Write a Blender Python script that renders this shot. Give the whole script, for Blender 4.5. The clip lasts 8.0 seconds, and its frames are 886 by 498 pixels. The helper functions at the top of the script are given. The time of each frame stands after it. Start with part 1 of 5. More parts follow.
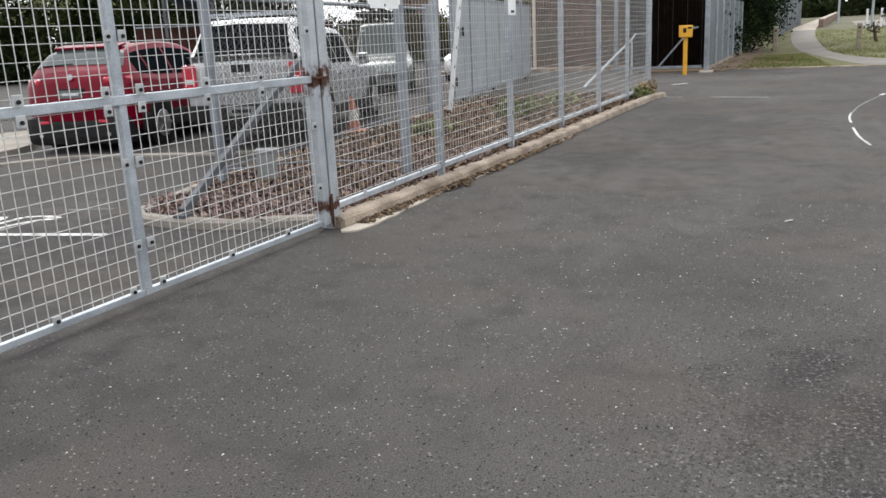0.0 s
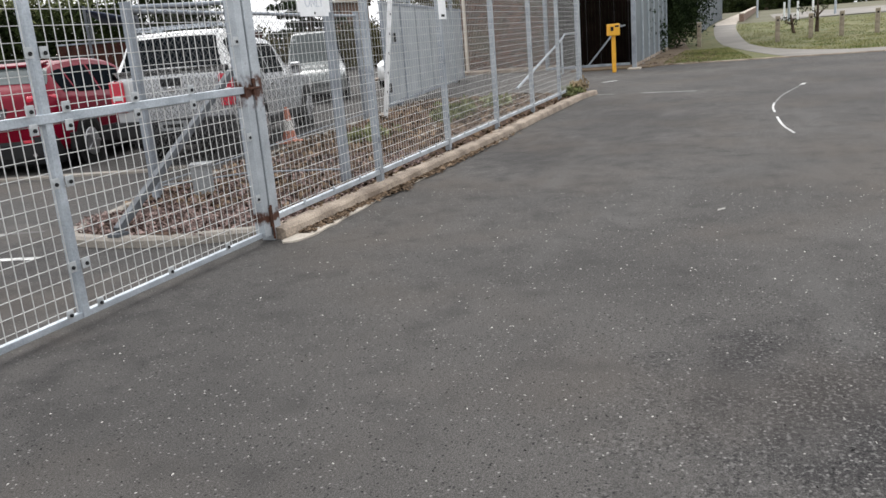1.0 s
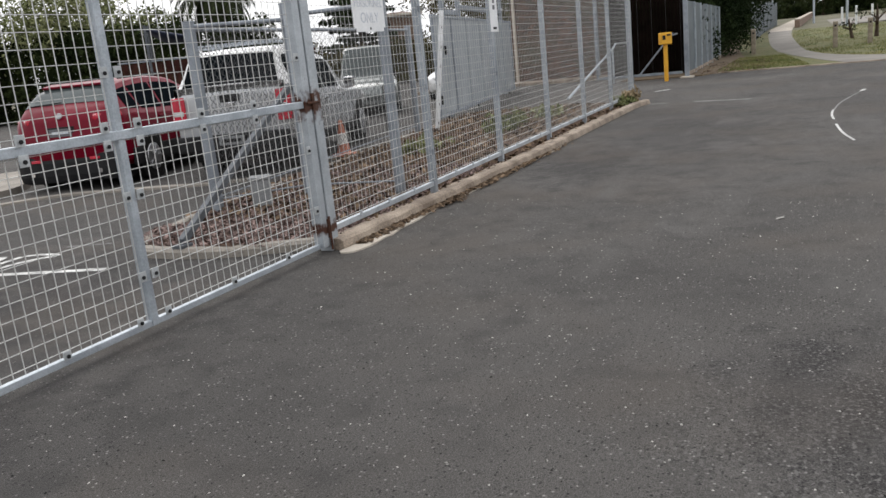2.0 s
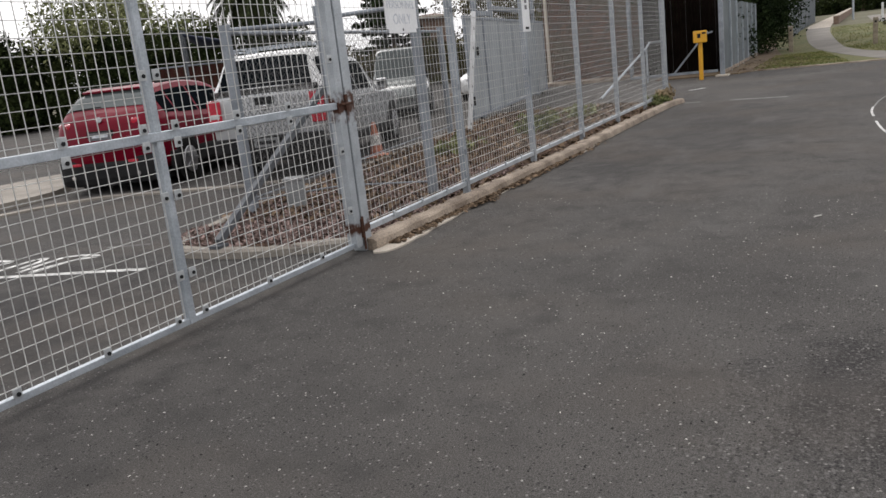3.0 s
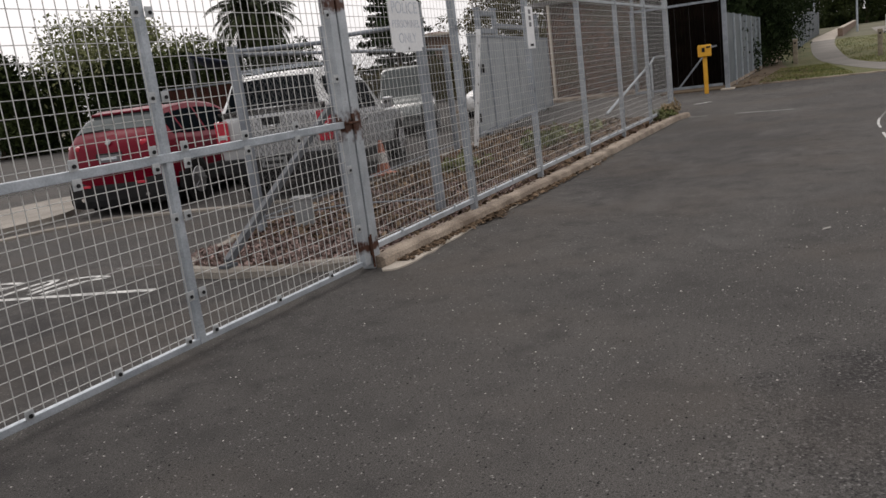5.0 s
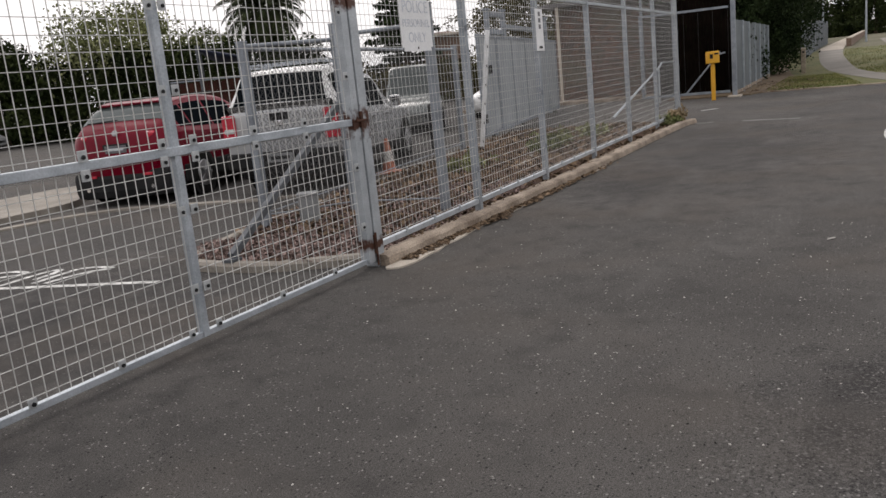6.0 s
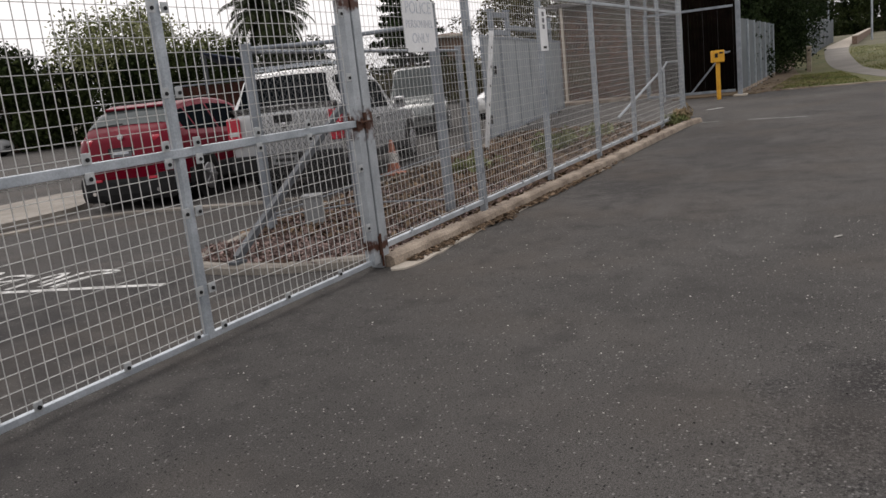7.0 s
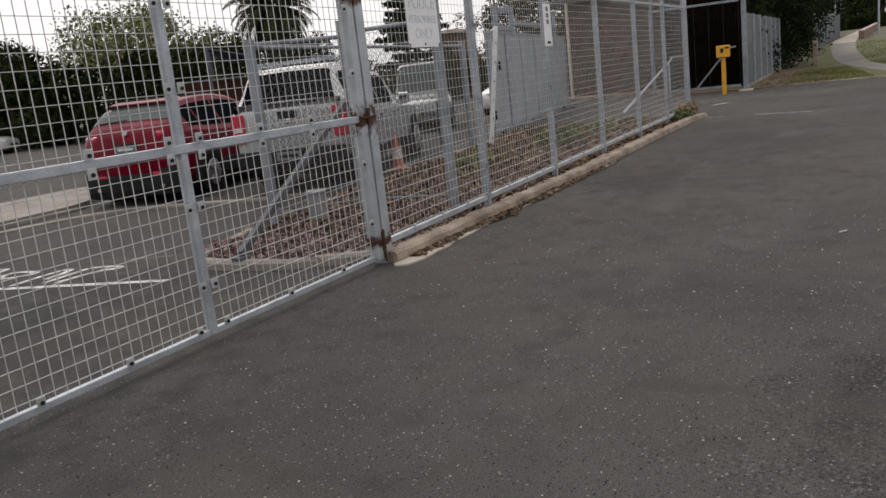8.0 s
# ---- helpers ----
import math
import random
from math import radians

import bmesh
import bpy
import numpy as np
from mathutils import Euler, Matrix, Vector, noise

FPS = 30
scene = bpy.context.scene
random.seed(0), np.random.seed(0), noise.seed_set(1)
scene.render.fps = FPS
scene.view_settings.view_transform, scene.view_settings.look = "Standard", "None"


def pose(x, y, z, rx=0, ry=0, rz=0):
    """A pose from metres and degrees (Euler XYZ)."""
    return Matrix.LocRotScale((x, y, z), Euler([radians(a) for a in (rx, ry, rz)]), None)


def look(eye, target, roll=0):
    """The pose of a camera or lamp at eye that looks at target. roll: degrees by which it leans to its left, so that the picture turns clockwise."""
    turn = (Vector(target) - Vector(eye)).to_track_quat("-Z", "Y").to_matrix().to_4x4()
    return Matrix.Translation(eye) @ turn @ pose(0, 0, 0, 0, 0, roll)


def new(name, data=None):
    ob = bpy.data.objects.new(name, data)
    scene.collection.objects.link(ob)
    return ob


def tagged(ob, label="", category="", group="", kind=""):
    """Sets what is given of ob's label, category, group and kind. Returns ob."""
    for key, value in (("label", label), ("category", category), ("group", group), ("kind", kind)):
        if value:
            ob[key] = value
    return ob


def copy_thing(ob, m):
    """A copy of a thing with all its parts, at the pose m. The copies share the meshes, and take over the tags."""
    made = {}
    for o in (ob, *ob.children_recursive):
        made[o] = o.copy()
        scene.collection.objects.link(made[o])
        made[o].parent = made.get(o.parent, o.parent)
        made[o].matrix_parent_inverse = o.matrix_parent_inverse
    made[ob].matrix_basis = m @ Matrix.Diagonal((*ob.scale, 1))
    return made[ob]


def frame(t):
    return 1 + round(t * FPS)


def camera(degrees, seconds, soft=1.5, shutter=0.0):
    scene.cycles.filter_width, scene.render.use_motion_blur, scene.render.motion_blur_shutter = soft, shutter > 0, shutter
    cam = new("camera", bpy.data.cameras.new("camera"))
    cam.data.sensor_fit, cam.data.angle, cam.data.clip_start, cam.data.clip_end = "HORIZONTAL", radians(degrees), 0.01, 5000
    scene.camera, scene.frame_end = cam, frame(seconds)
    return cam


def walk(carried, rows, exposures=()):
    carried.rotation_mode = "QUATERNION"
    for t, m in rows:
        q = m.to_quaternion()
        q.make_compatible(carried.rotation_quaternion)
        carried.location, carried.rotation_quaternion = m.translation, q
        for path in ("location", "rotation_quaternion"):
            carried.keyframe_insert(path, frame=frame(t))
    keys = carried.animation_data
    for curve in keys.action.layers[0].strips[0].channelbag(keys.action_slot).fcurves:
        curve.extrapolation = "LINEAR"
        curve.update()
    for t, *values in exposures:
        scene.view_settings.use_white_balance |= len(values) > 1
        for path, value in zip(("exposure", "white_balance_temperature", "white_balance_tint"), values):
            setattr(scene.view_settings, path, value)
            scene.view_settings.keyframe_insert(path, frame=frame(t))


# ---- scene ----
cam = camera(57.0, 8.0)
PATH = [
    (0, pose(-5.520, -3.630, 1.508, 75.41, 2.74, -65.45)),
    (0.2, pose(-5.520, -3.655, 1.486, 75.46, 3.35, -67.97)),
    (0.5, pose(-5.477, -3.629, 1.501, 75.16, 4.11, -70.40)),
    (1, pose(-5.530, -3.631, 1.499, 75.49, 4.67, -70.10)),
    (1.5, pose(-5.590, -3.629, 1.499, 75.74, 4.82, -69.51)),
    (1.8, pose(-5.625, -3.633, 1.518, 76.21, 5.49, -67.44)),
    (2, pose(-5.613, -3.616, 1.511, 76.59, 5.68, -66.75)),
    (2.2, pose(-5.614, -3.623, 1.503, 76.45, 5.81, -66.44)),
    (3.3, pose(-5.639, -3.626, 1.499, 76.98, 6.43, -63.99)),
    (3.5, pose(-5.620, -3.621, 1.507, 76.84, 6.45, -63.86)),
    (4, pose(-5.624, -3.630, 1.514, 77.49, 6.90, -63.82)),
    (4.5, pose(-5.619, -3.613, 1.510, 78.01, 7.22, -64.38)),
    (4.7, pose(-5.646, -3.627, 1.506, 78.11, 7.23, -64.25)),
    (5.8, pose(-5.644, -3.602, 1.502, 78.20, 6.43, -63.87)),
    (6, pose(-5.663, -3.613, 1.511, 78.17, 5.70, -63.70)),
    (6.5, pose(-5.657, -3.625, 1.508, 78.32, 6.09, -63.68)),
    (7, pose(-5.651, -3.615, 1.500, 78.32, 6.18, -63.37)),
    (7.5, pose(-5.638, -3.615, 1.499, 78.07, 6.26, -63.11)),
    (8, pose(-5.636, -3.625, 1.492, 78.09, 6.32, -63.02)),
]
EXPOSURES = [(0.0, 1.08, 6500, 10), (1.0, 1.12, 6500, 10), (1.5, 1.1, 6500, 10), (2.0, 0.76, 6550, 10.5), (2.2, 0.64, 6580, 11), (3.5, 0.55, 6750, 13), (4.0, 0.23, 6850, 14), (4.5, 0.2, 6850, 14), (6.0, 0.38, 6800, 14), (6.5, 0.5, 6800, 14), (7.0, 0.3, 6800, 14), (8.0, 0.24, 6800, 14)]
walk(cam, PATH, exposures=EXPOSURES)

# ---- world and light: overcast afternoon ----
world = bpy.data.worlds.new("overcast_sky")
scene.world = world
world.use_nodes = True
wn = world.node_tree
wn.nodes.clear()
w_out = wn.nodes.new("ShaderNodeOutputWorld")
w_bg = wn.nodes.new("ShaderNodeBackground")
w_hsv = wn.nodes.new("ShaderNodeHueSaturation")
w_sky = wn.nodes.new("ShaderNodeTexSky")
w_sky.sky_type = "NISHITA"
w_sky.sun_disc = False
w_sky.sun_elevation = radians(48)
w_sky.sun_rotation = radians(45)
w_sky.air_density = 1.0
w_sky.dust_density = 6.0
w_hsv.inputs["Saturation"].default_value = 0.15
w_bg.inputs["Strength"].default_value = 0.13
wn.links.new(w_sky.outputs[0], w_hsv.inputs["Color"])
w_mix = wn.nodes.new("ShaderNodeMix")
w_mix.data_type = "RGBA"
w_mix.inputs["Factor"].default_value = 0.8
w_mix.inputs["B"].default_value = (6.6, 6.7, 6.9, 1)
wn.links.new(w_hsv.outputs[0], w_mix.inputs["A"])
wn.links.new(w_mix.outputs["Result"], w_bg.inputs["Color"])
wn.links.new(w_bg.outputs[0], w_out.inputs["Surface"])
sun_data = bpy.data.lights.new("sun", "SUN")
sun_data.energy = 0.5
sun_data.angle = radians(40)
sun_data.color = (1.0, 0.97, 0.93)
sun = new("sun", sun_data)
sun.matrix_world = look((18, 18, 30), (0, 0, 0))


# ---- materials ----
def material(name, c1, c2, rough=0.7, metal=0.0, coarse=1.5, fine=60.0, fine_amount=0.25, bump=0.2, spec=0.5, rand=0.0, coat=0.0):
    m = bpy.data.materials.new(name)
    m.use_nodes = True
    nt = m.node_tree
    n, l = nt.nodes, nt.links
    bs = n["Principled BSDF"]
    tc = n.new("ShaderNodeTexCoord")
    n1 = n.new("ShaderNodeTexNoise")
    n1.inputs["Scale"].default_value = coarse
    n1.inputs["Detail"].default_value = 6
    n2 = n.new("ShaderNodeTexNoise")
    n2.inputs["Scale"].default_value = fine
    n2.inputs["Detail"].default_value = 4
    for q in (n1, n2):
        l.new(tc.outputs["Object"], q.inputs["Vector"])
    ramp = n.new("ShaderNodeValToRGB")
    ramp.color_ramp.elements[0].position, ramp.color_ramp.elements[1].position = 0.35, 0.65
    ramp.color_ramp.elements[0].color = (*c1, 1)
    ramp.color_ramp.elements[1].color = (*c2, 1)
    l.new(n1.outputs["Fac"], ramp.inputs["Fac"])
    mr = n.new("ShaderNodeMapRange")
    mr.inputs["From Min"].default_value, mr.inputs["From Max"].default_value = 0.3, 0.7
    mr.inputs["To Min"].default_value, mr.inputs["To Max"].default_value = 1 - fine_amount, 1 + fine_amount
    l.new(n2.outputs["Fac"], mr.inputs["Value"])
    mul = n.new("ShaderNodeMix")
    mul.data_type, mul.blend_type = "RGBA", "MULTIPLY"
    mul.inputs["Factor"].default_value = 1.0
    l.new(ramp.outputs["Color"], mul.inputs["A"])
    l.new(mr.outputs[0], mul.inputs["B"])
    last = mul.outputs["Result"]
    if rand:
        oi = n.new("ShaderNodeNewGeometry")
        r2 = n.new("ShaderNodeMapRange")
        r2.inputs["To Min"].default_value, r2.inputs["To Max"].default_value = 1 - rand, 1 + rand
        l.new(oi.outputs["Random Per Island"], r2.inputs["Value"])
        m2 = n.new("ShaderNodeMix")
        m2.data_type, m2.blend_type = "RGBA", "MULTIPLY"
        m2.inputs["Factor"].default_value = 1.0
        l.new(last, m2.inputs["A"])
        l.new(r2.outputs[0], m2.inputs["B"])
        last = m2.outputs["Result"]
    l.new(last, bs.inputs["Base Color"])
    bs.inputs["Roughness"].default_value = rough
    bs.inputs["Metallic"].default_value = metal
    bs.inputs["Specular IOR Level"].default_value = spec
    bs.inputs["Coat Weight"].default_value = coat
    bs.inputs["Coat Roughness"].default_value = 0.08
    if bump:
        b = n.new("ShaderNodeBump")
        b.inputs["Strength"].default_value = bump
        b.inputs["Distance"].default_value = 0.01
        l.new(n2.outputs["Fac"], b.inputs["Height"])
        l.new(b.outputs[0], bs.inputs["Normal"])
    return m


def asphalt_material():
    m = material("asphalt", (0.070, 0.0665, 0.0635), (0.102, 0.096, 0.091), 0.9, 0, 0.45, 200, 0.6, 0.9, 0.15)
    nt = m.node_tree
    n, l = nt.nodes, nt.links
    bs = n["Principled BSDF"]
    base = bs.inputs["Base Color"].links[0].from_socket
    tc = [q for q in n if q.type == "TEX_COORD"][0]

    def layer(prev, mask, colour, amount=1.0):
        mx = n.new("ShaderNodeMix")
        mx.data_type = "RGBA"
        sc = n.new("ShaderNodeMath")
        sc.operation = "MULTIPLY"
        sc.inputs[1].default_value = amount
        l.new(mask, sc.inputs[0])
        l.new(sc.outputs[0], mx.inputs["Factor"])
        l.new(prev, mx.inputs["A"])
        mx.inputs["B"].default_value = (*colour, 1)
        return mx.outputs["Result"]

    def ramp(sock, a, b, flip=False):
        mr = n.new("ShaderNodeMapRange")
        mr.inputs["From Min"].default_value, mr.inputs["From Max"].default_value = a, b
        if flip:
            mr.inputs["To Min"].default_value, mr.inputs["To Max"].default_value = 1, 0
        l.new(sock, mr.inputs["Value"])
        return mr.outputs[0]

    def noise_tex(scale, detail=5, stretch=None):
        q = n.new("ShaderNodeTexNoise")
        q.inputs["Scale"].default_value, q.inputs["Detail"].default_value = scale, detail
        if stretch:
            mp = n.new("ShaderNodeMapping")
            mp.inputs["Scale"].default_value = stretch
            l.new(tc.outputs["Object"], mp.inputs["Vector"])
            l.new(mp.outputs[0], q.inputs["Vector"])
        else:
            l.new(tc.outputs["Object"], q.inputs["Vector"])
        return q.outputs["Fac"]

    c = base
    # two oil-dark patches, then wider areas that are only darker
    rough_edge = ramp(noise_tex(4.5, 8), 0.3, 0.7)

    def spot(px, py, rx, ry):
        mp = n.new("ShaderNodeMapping")
        mp.inputs["Location"].default_value = (-px / rx, -py / ry, 0)
        mp.inputs["Scale"].default_value = (1 / rx, 1 / ry, 0)
        l.new(tc.outputs["Object"], mp.inputs["Vector"])
        ln = n.new("ShaderNodeVectorMath")
        ln.operation = "LENGTH"
        l.new(mp.outputs[0], ln.inputs[0])
        ad = n.new("ShaderNodeMath")
        l.new(ln.outputs["Value"], ad.inputs[0])
        l.new(rough_edge, ad.inputs[1])
        return ramp(ad.outputs[0], 0.75, 1.7, True)

    def both_of(a, b):
        q = n.new("ShaderNodeMath")
        q.operation = "MULTIPLY"
        l.new(a, q.inputs[0])
        l.new(b, q.inputs[1])
        return q.outputs[0]

    for px, py, rx, ry, amt in ((-2.45, -4.05, 0.9, 0.7, 0.8), (-1.95, -3.6, 0.5, 0.34, 0.5), (4.6, -1.1, 1.6, 0.6, 0.3), (-2.8, 1.9, 3.4, 2.0, 0.85), (1.0, 4.6, 4.5, 2.4, 0.3), (7.0, -1.7, 5.5, 1.7, 0.4), (12.0, -4.5, 7.0, 2.6, 0.25)):
        c = layer(c, spot(px, py, rx, ry), (0.032, 0.030, 0.031), amt)
    # scuffed stretch where the stones stand bare
    bare = spot(-2.9, -4.2, 2.0, 1.3)
    c = layer(c, both_of(bare, ramp(noise_tex(48, 2), 0.54, 0.64)), (0.19, 0.185, 0.178), 0.65)
    c = layer(c, both_of(bare, ramp(noise_tex(37, 2), 0.54, 0.62)), (0.012, 0.012, 0.012), 0.65)
    # grain of the binder and small stones
    c = layer(c, ramp(noise_tex(110, 3), 0.54, 0.7), (0.16, 0.155, 0.15), 0.6)
    c = layer(c, ramp(noise_tex(85, 3), 0.56, 0.7), (0.018, 0.018, 0.018), 0.6)
    # pale stone faces in the surface
    vo = n.new("ShaderNodeTexVoronoi")
    vo.inputs["Scale"].default_value = 62
    l.new(tc.outputs["Object"], vo.inputs["Vector"])
    sep = n.new("ShaderNodeSeparateColor")
    l.new(vo.outputs["Color"], sep.inputs[0])
    pick = ramp(sep.outputs[0], 0.90, 0.94)
    near = ramp(vo.outputs["Distance"], 0.22, 0.42, True)
    both = n.new("ShaderNodeMath")
    both.operation = "MULTIPLY"
    l.new(pick, both.inputs[0])
    l.new(near, both.inputs[1])
    c = layer(c, both.outputs[0], (0.27, 0.26, 0.25), 0.85)
    pick2 = ramp(sep.outputs[1], 0.80, 0.86)
    both2 = n.new("ShaderNodeMath")
    both2.operation = "MULTIPLY"
    l.new(pick2, both2.inputs[0])
    l.new(near, both2.inputs[1])
    c = layer(c, both2.outputs[0], (0.012, 0.012, 0.013), 0.85)
    # brownish dirt, pale wear along the drive
    c = layer(c, ramp(noise_tex(0.55, 6), 0.48, 0.68), (0.098, 0.084, 0.072), 0.5)
    c = layer(c, ramp(noise_tex(0.9, 7, (0.5, 1.6, 1)), 0.56, 0.74), (0.13, 0.126, 0.122), 0.42)
    c = layer(c, ramp(noise_tex(3.2, 6), 0.52, 0.72), (0.045, 0.043, 0.042), 0.5)
    l.new(c, bs.inputs["Base Color"])
    return m


def rust_post_material():
    m = material("galvanised_rusted", (0.35, 0.378, 0.405), (0.45, 0.483, 0.512), 0.5, 0.45, 6, 90, 0.12, 0.1)
    nt = m.node_tree
    n, l = nt.nodes, nt.links
    bs = n["Principled BSDF"]
    base = bs.inputs["Base Color"].links[0].from_socket
    tc = [q for q in n if q.type == "TEX_COORD"][0]
    sx = n.new("ShaderNodeSeparateXYZ")
    l.new(tc.outputs["Object"], sx.inputs[0])
    nz = n.new("ShaderNodeTexNoise")
    nz.inputs["Scale"].default_value, nz.inputs["Detail"].default_value = 14, 6
    l.new(tc.outputs["Object"], nz.inputs["Vector"])
    for z0, half in ((1.23, 0.26), (0.2, 0.12), (2.17, 0.12)):
        d = n.new("ShaderNodeMath")
        d.operation = "SUBTRACT"
        d.inputs[1].default_value = z0
        l.new(sx.outputs["Z"], d.inputs[0])
        a = n.new("ShaderNodeMath")
        a.operation = "ABSOLUTE"
        l.new(d.outputs[0], a.inputs[0])
        s = n.new("ShaderNodeMapRange")
        s.inputs["From Max"].default_value = half
        s.inputs["To Min"].default_value, s.inputs["To Max"].default_value = 0.62, 0.0
        l.new(a.outputs[0], s.inputs["Value"])
        ad = n.new("ShaderNodeMath")
        l.new(s.outputs[0], ad.inputs[0])
        l.new(nz.outputs["Fac"], ad.inputs[1])
        r = n.new("ShaderNodeMapRange")
        r.inputs["From Min"].default_value, r.inputs["From Max"].default_value = 0.82, 1.02
        l.new(ad.outputs[0], r.inputs["Value"])
        mx = n.new("ShaderNodeMix")
        mx.data_type = "RGBA"
        l.new(r.outputs[0], mx.inputs["Factor"])
        l.new(base, mx.inputs["A"])
        mx.inputs["B"].default_value = (0.075, 0.03, 0.018, 1)
        base = mx.outputs["Result"]
    l.new(base, bs.inputs["Base Color"])
    return m


def brick_material():
    m = material("dark_brick", (0.10, 0.055, 0.035), (0.15, 0.08, 0.05), 0.9, 0, 2.0, 40, 0.3, 0.2)
    nt = m.node_tree
    n, l = nt.nodes, nt.links
    bs = n["Principled BSDF"]
    tc = [q for q in n if q.type == "TEX_COORD"][0]
    sx = n.new("ShaderNodeSeparateXYZ")
    l.new(tc.outputs["Object"], sx.inputs[0])
    ad = n.new("ShaderNodeMath")
    l.new(sx.outputs["X"], ad.inputs[0])
    l.new(sx.outputs["Y"], ad.inputs[1])
    cb = n.new("ShaderNodeCombineXYZ")
    l.new(ad.outputs[0], cb.inputs[0])
    l.new(sx.outputs["Z"], cb.inputs[1])
    bt = n.new("ShaderNodeTexBrick")
    bt.inputs["Scale"].default_value = 1.0
    bt.inputs["Brick Width"].default_value, bt.inputs["Row Height"].default_value = 0.24, 0.086
    bt.inputs["Mortar Size"].default_value = 0.008
    bt.inputs["Color1"].default_value = (0.125, 0.058, 0.036, 1)
    bt.inputs["Color2"].default_value = (0.045, 0.032, 0.026, 1)
    bt.inputs["Mortar"].default_value = (0.09, 0.08, 0.07, 1)
    l.new(cb.outputs[0], bt.inputs["Vector"])
    nz = n.new("ShaderNodeTexNoise")
    nz.inputs["Scale"].default_value, nz.inputs["Detail"].default_value = 0.9, 5
    l.new(tc.outputs["Object"], nz.inputs["Vector"])
    mr = n.new("ShaderNodeMapRange")
    mr.inputs["From Min"].default_value, mr.inputs["From Max"].default_value = 0.45, 0.65
    mr.inputs["To Max"].default_value = 0.6
    l.new(nz.outputs["Fac"], mr.inputs["Value"])
    mx = n.new("ShaderNodeMix")
    mx.data_type = "RGBA"
    l.new(mr.outputs[0], mx.inputs["Factor"])
    l.new(bt.outputs["Color"], mx.inputs["A"])
    mx.inputs["B"].default_value = (0.075, 0.072, 0.05, 1)
    l.new(mx.outputs["Result"], bs.inputs["Base Color"])
    return m


def glass_material(name, tint, rough=0.03, spec=0.5):
    m = bpy.data.materials.new(name)
    m.use_nodes = True
    bs = m.node_tree.nodes["Principled BSDF"]
    bs.inputs["Base Color"].default_value = (*tint, 1)
    bs.inputs["Roughness"].default_value = rough
    bs.inputs["Specular IOR Level"].default_value = spec
    return m


ASPHALT = asphalt_material()
GALV = material("galvanised_steel", (0.32, 0.355, 0.39), (0.45, 0.49, 0.53), 0.5, 0.45, 5, 80, 0.12, 0.08)
GALV_POST = material("grey_galvanised_post", (0.24, 0.268, 0.298), (0.36, 0.392, 0.425), 0.52, 0.4, 5, 80, 0.15, 0.1)
GALV_DULL = material("weathered_galvanised", (0.19, 0.212, 0.24), (0.28, 0.308, 0.34), 0.6, 0.35, 5, 80, 0.15, 0.1)
BRACKET = material("bright_galvanised_plate", (0.38, 0.40, 0.41), (0.50, 0.52, 0.53), 0.5, 0.35, 9, 80, 0.12, 0.08)
WIRE = material("galvanised_wire", (0.46, 0.462, 0.45), (0.60, 0.602, 0.585), 0.5, 0.2, 8, 60, 0.12, 0.0)
STAY_STEEL = material("dark_weathered_steel", (0.06, 0.067, 0.076), (0.105, 0.115, 0.128), 0.7, 0.1, 7, 80, 0.2, 0.1)
CHAIN = material("dark_chain_wire", (0.045, 0.047, 0.05), (0.09, 0.09, 0.09), 0.65, 0.2, 8, 60, 0.15, 0.0)
RUST_POST = rust_post_material()
RUST = material("rust", (0.045, 0.02, 0.013), (0.095, 0.038, 0.02), 0.9, 0.1, 20, 120, 0.3, 0.4)
CONCRETE = material("kerb_concrete", (0.165, 0.127, 0.096), (0.345, 0.283, 0.222), 0.9, 0, 2.8, 60, 0.32, 0.6)
CONCRETE_GREY = material("weathered_concrete", (0.20, 0.18, 0.155), (0.29, 0.265, 0.23), 0.9, 0, 1.8, 70, 0.25, 0.35)
CONCRETE_PALE = material("pale_concrete", (0.37, 0.32, 0.265), (0.49, 0.44, 0.375), 0.9, 0, 2.5, 90, 0.18, 0.3)
PATH_CONCRETE = material("path_concrete", (0.175, 0.16, 0.142), (0.24, 0.222, 0.198), 0.9, 0, 0.5, 30, 0.12, 0.2)
MULCH = material("bark_mulch", (0.06, 0.04, 0.03), (0.11, 0.072, 0.055), 0.95, 0, 2.5, 45, 0.5, 1.0, 0.05)
BARK_CHIP = material("bark_chips", (0.10, 0.068, 0.062), (0.29, 0.215, 0.195), 0.9, 0, 9, 60, 0.3, 0.3, 0.1, 0.65)
DRY_LEAF = material("dry_leaves", (0.08, 0.055, 0.036), (0.19, 0.135, 0.09), 0.85, 0, 7, 40, 0.3, 0.1, 0.1, 0.65)
STRAW = material("dry_straw", (0.20, 0.15, 0.09), (0.36, 0.29, 0.19), 0.9, 0, 5, 40, 0.3, 0, 0.1, 0.5)
CHIP_STONE = material("pale_stone_chips", (0.20, 0.195, 0.18), (0.46, 0.44, 0.41), 0.85, 0, 4, 60, 0.2, 0.2, 0.4, 0.5)
DARK_STONE = material("dark_stone_chips", (0.012, 0.012, 0.012), (0.03, 0.029, 0.028), 0.85, 0, 4, 60, 0.2, 0.2, 0.2, 0.4)
GRASS = material("lawn", (0.085, 0.098, 0.028), (0.155, 0.14, 0.06), 0.95, 0, 0.9, 14, 0.4, 0.6)
BLADES = material("grass_blades", (0.11, 0.135, 0.042), (0.24, 0.23, 0.10), 0.9, 0, 0.4, 20, 0.3, 0, 0.1, 0.4)
LITTER = material("leaf_litter_ground", (0.11, 0.075, 0.048), (0.17, 0.125, 0.075), 0.95, 0, 0.8, 25, 0.4, 0.6)
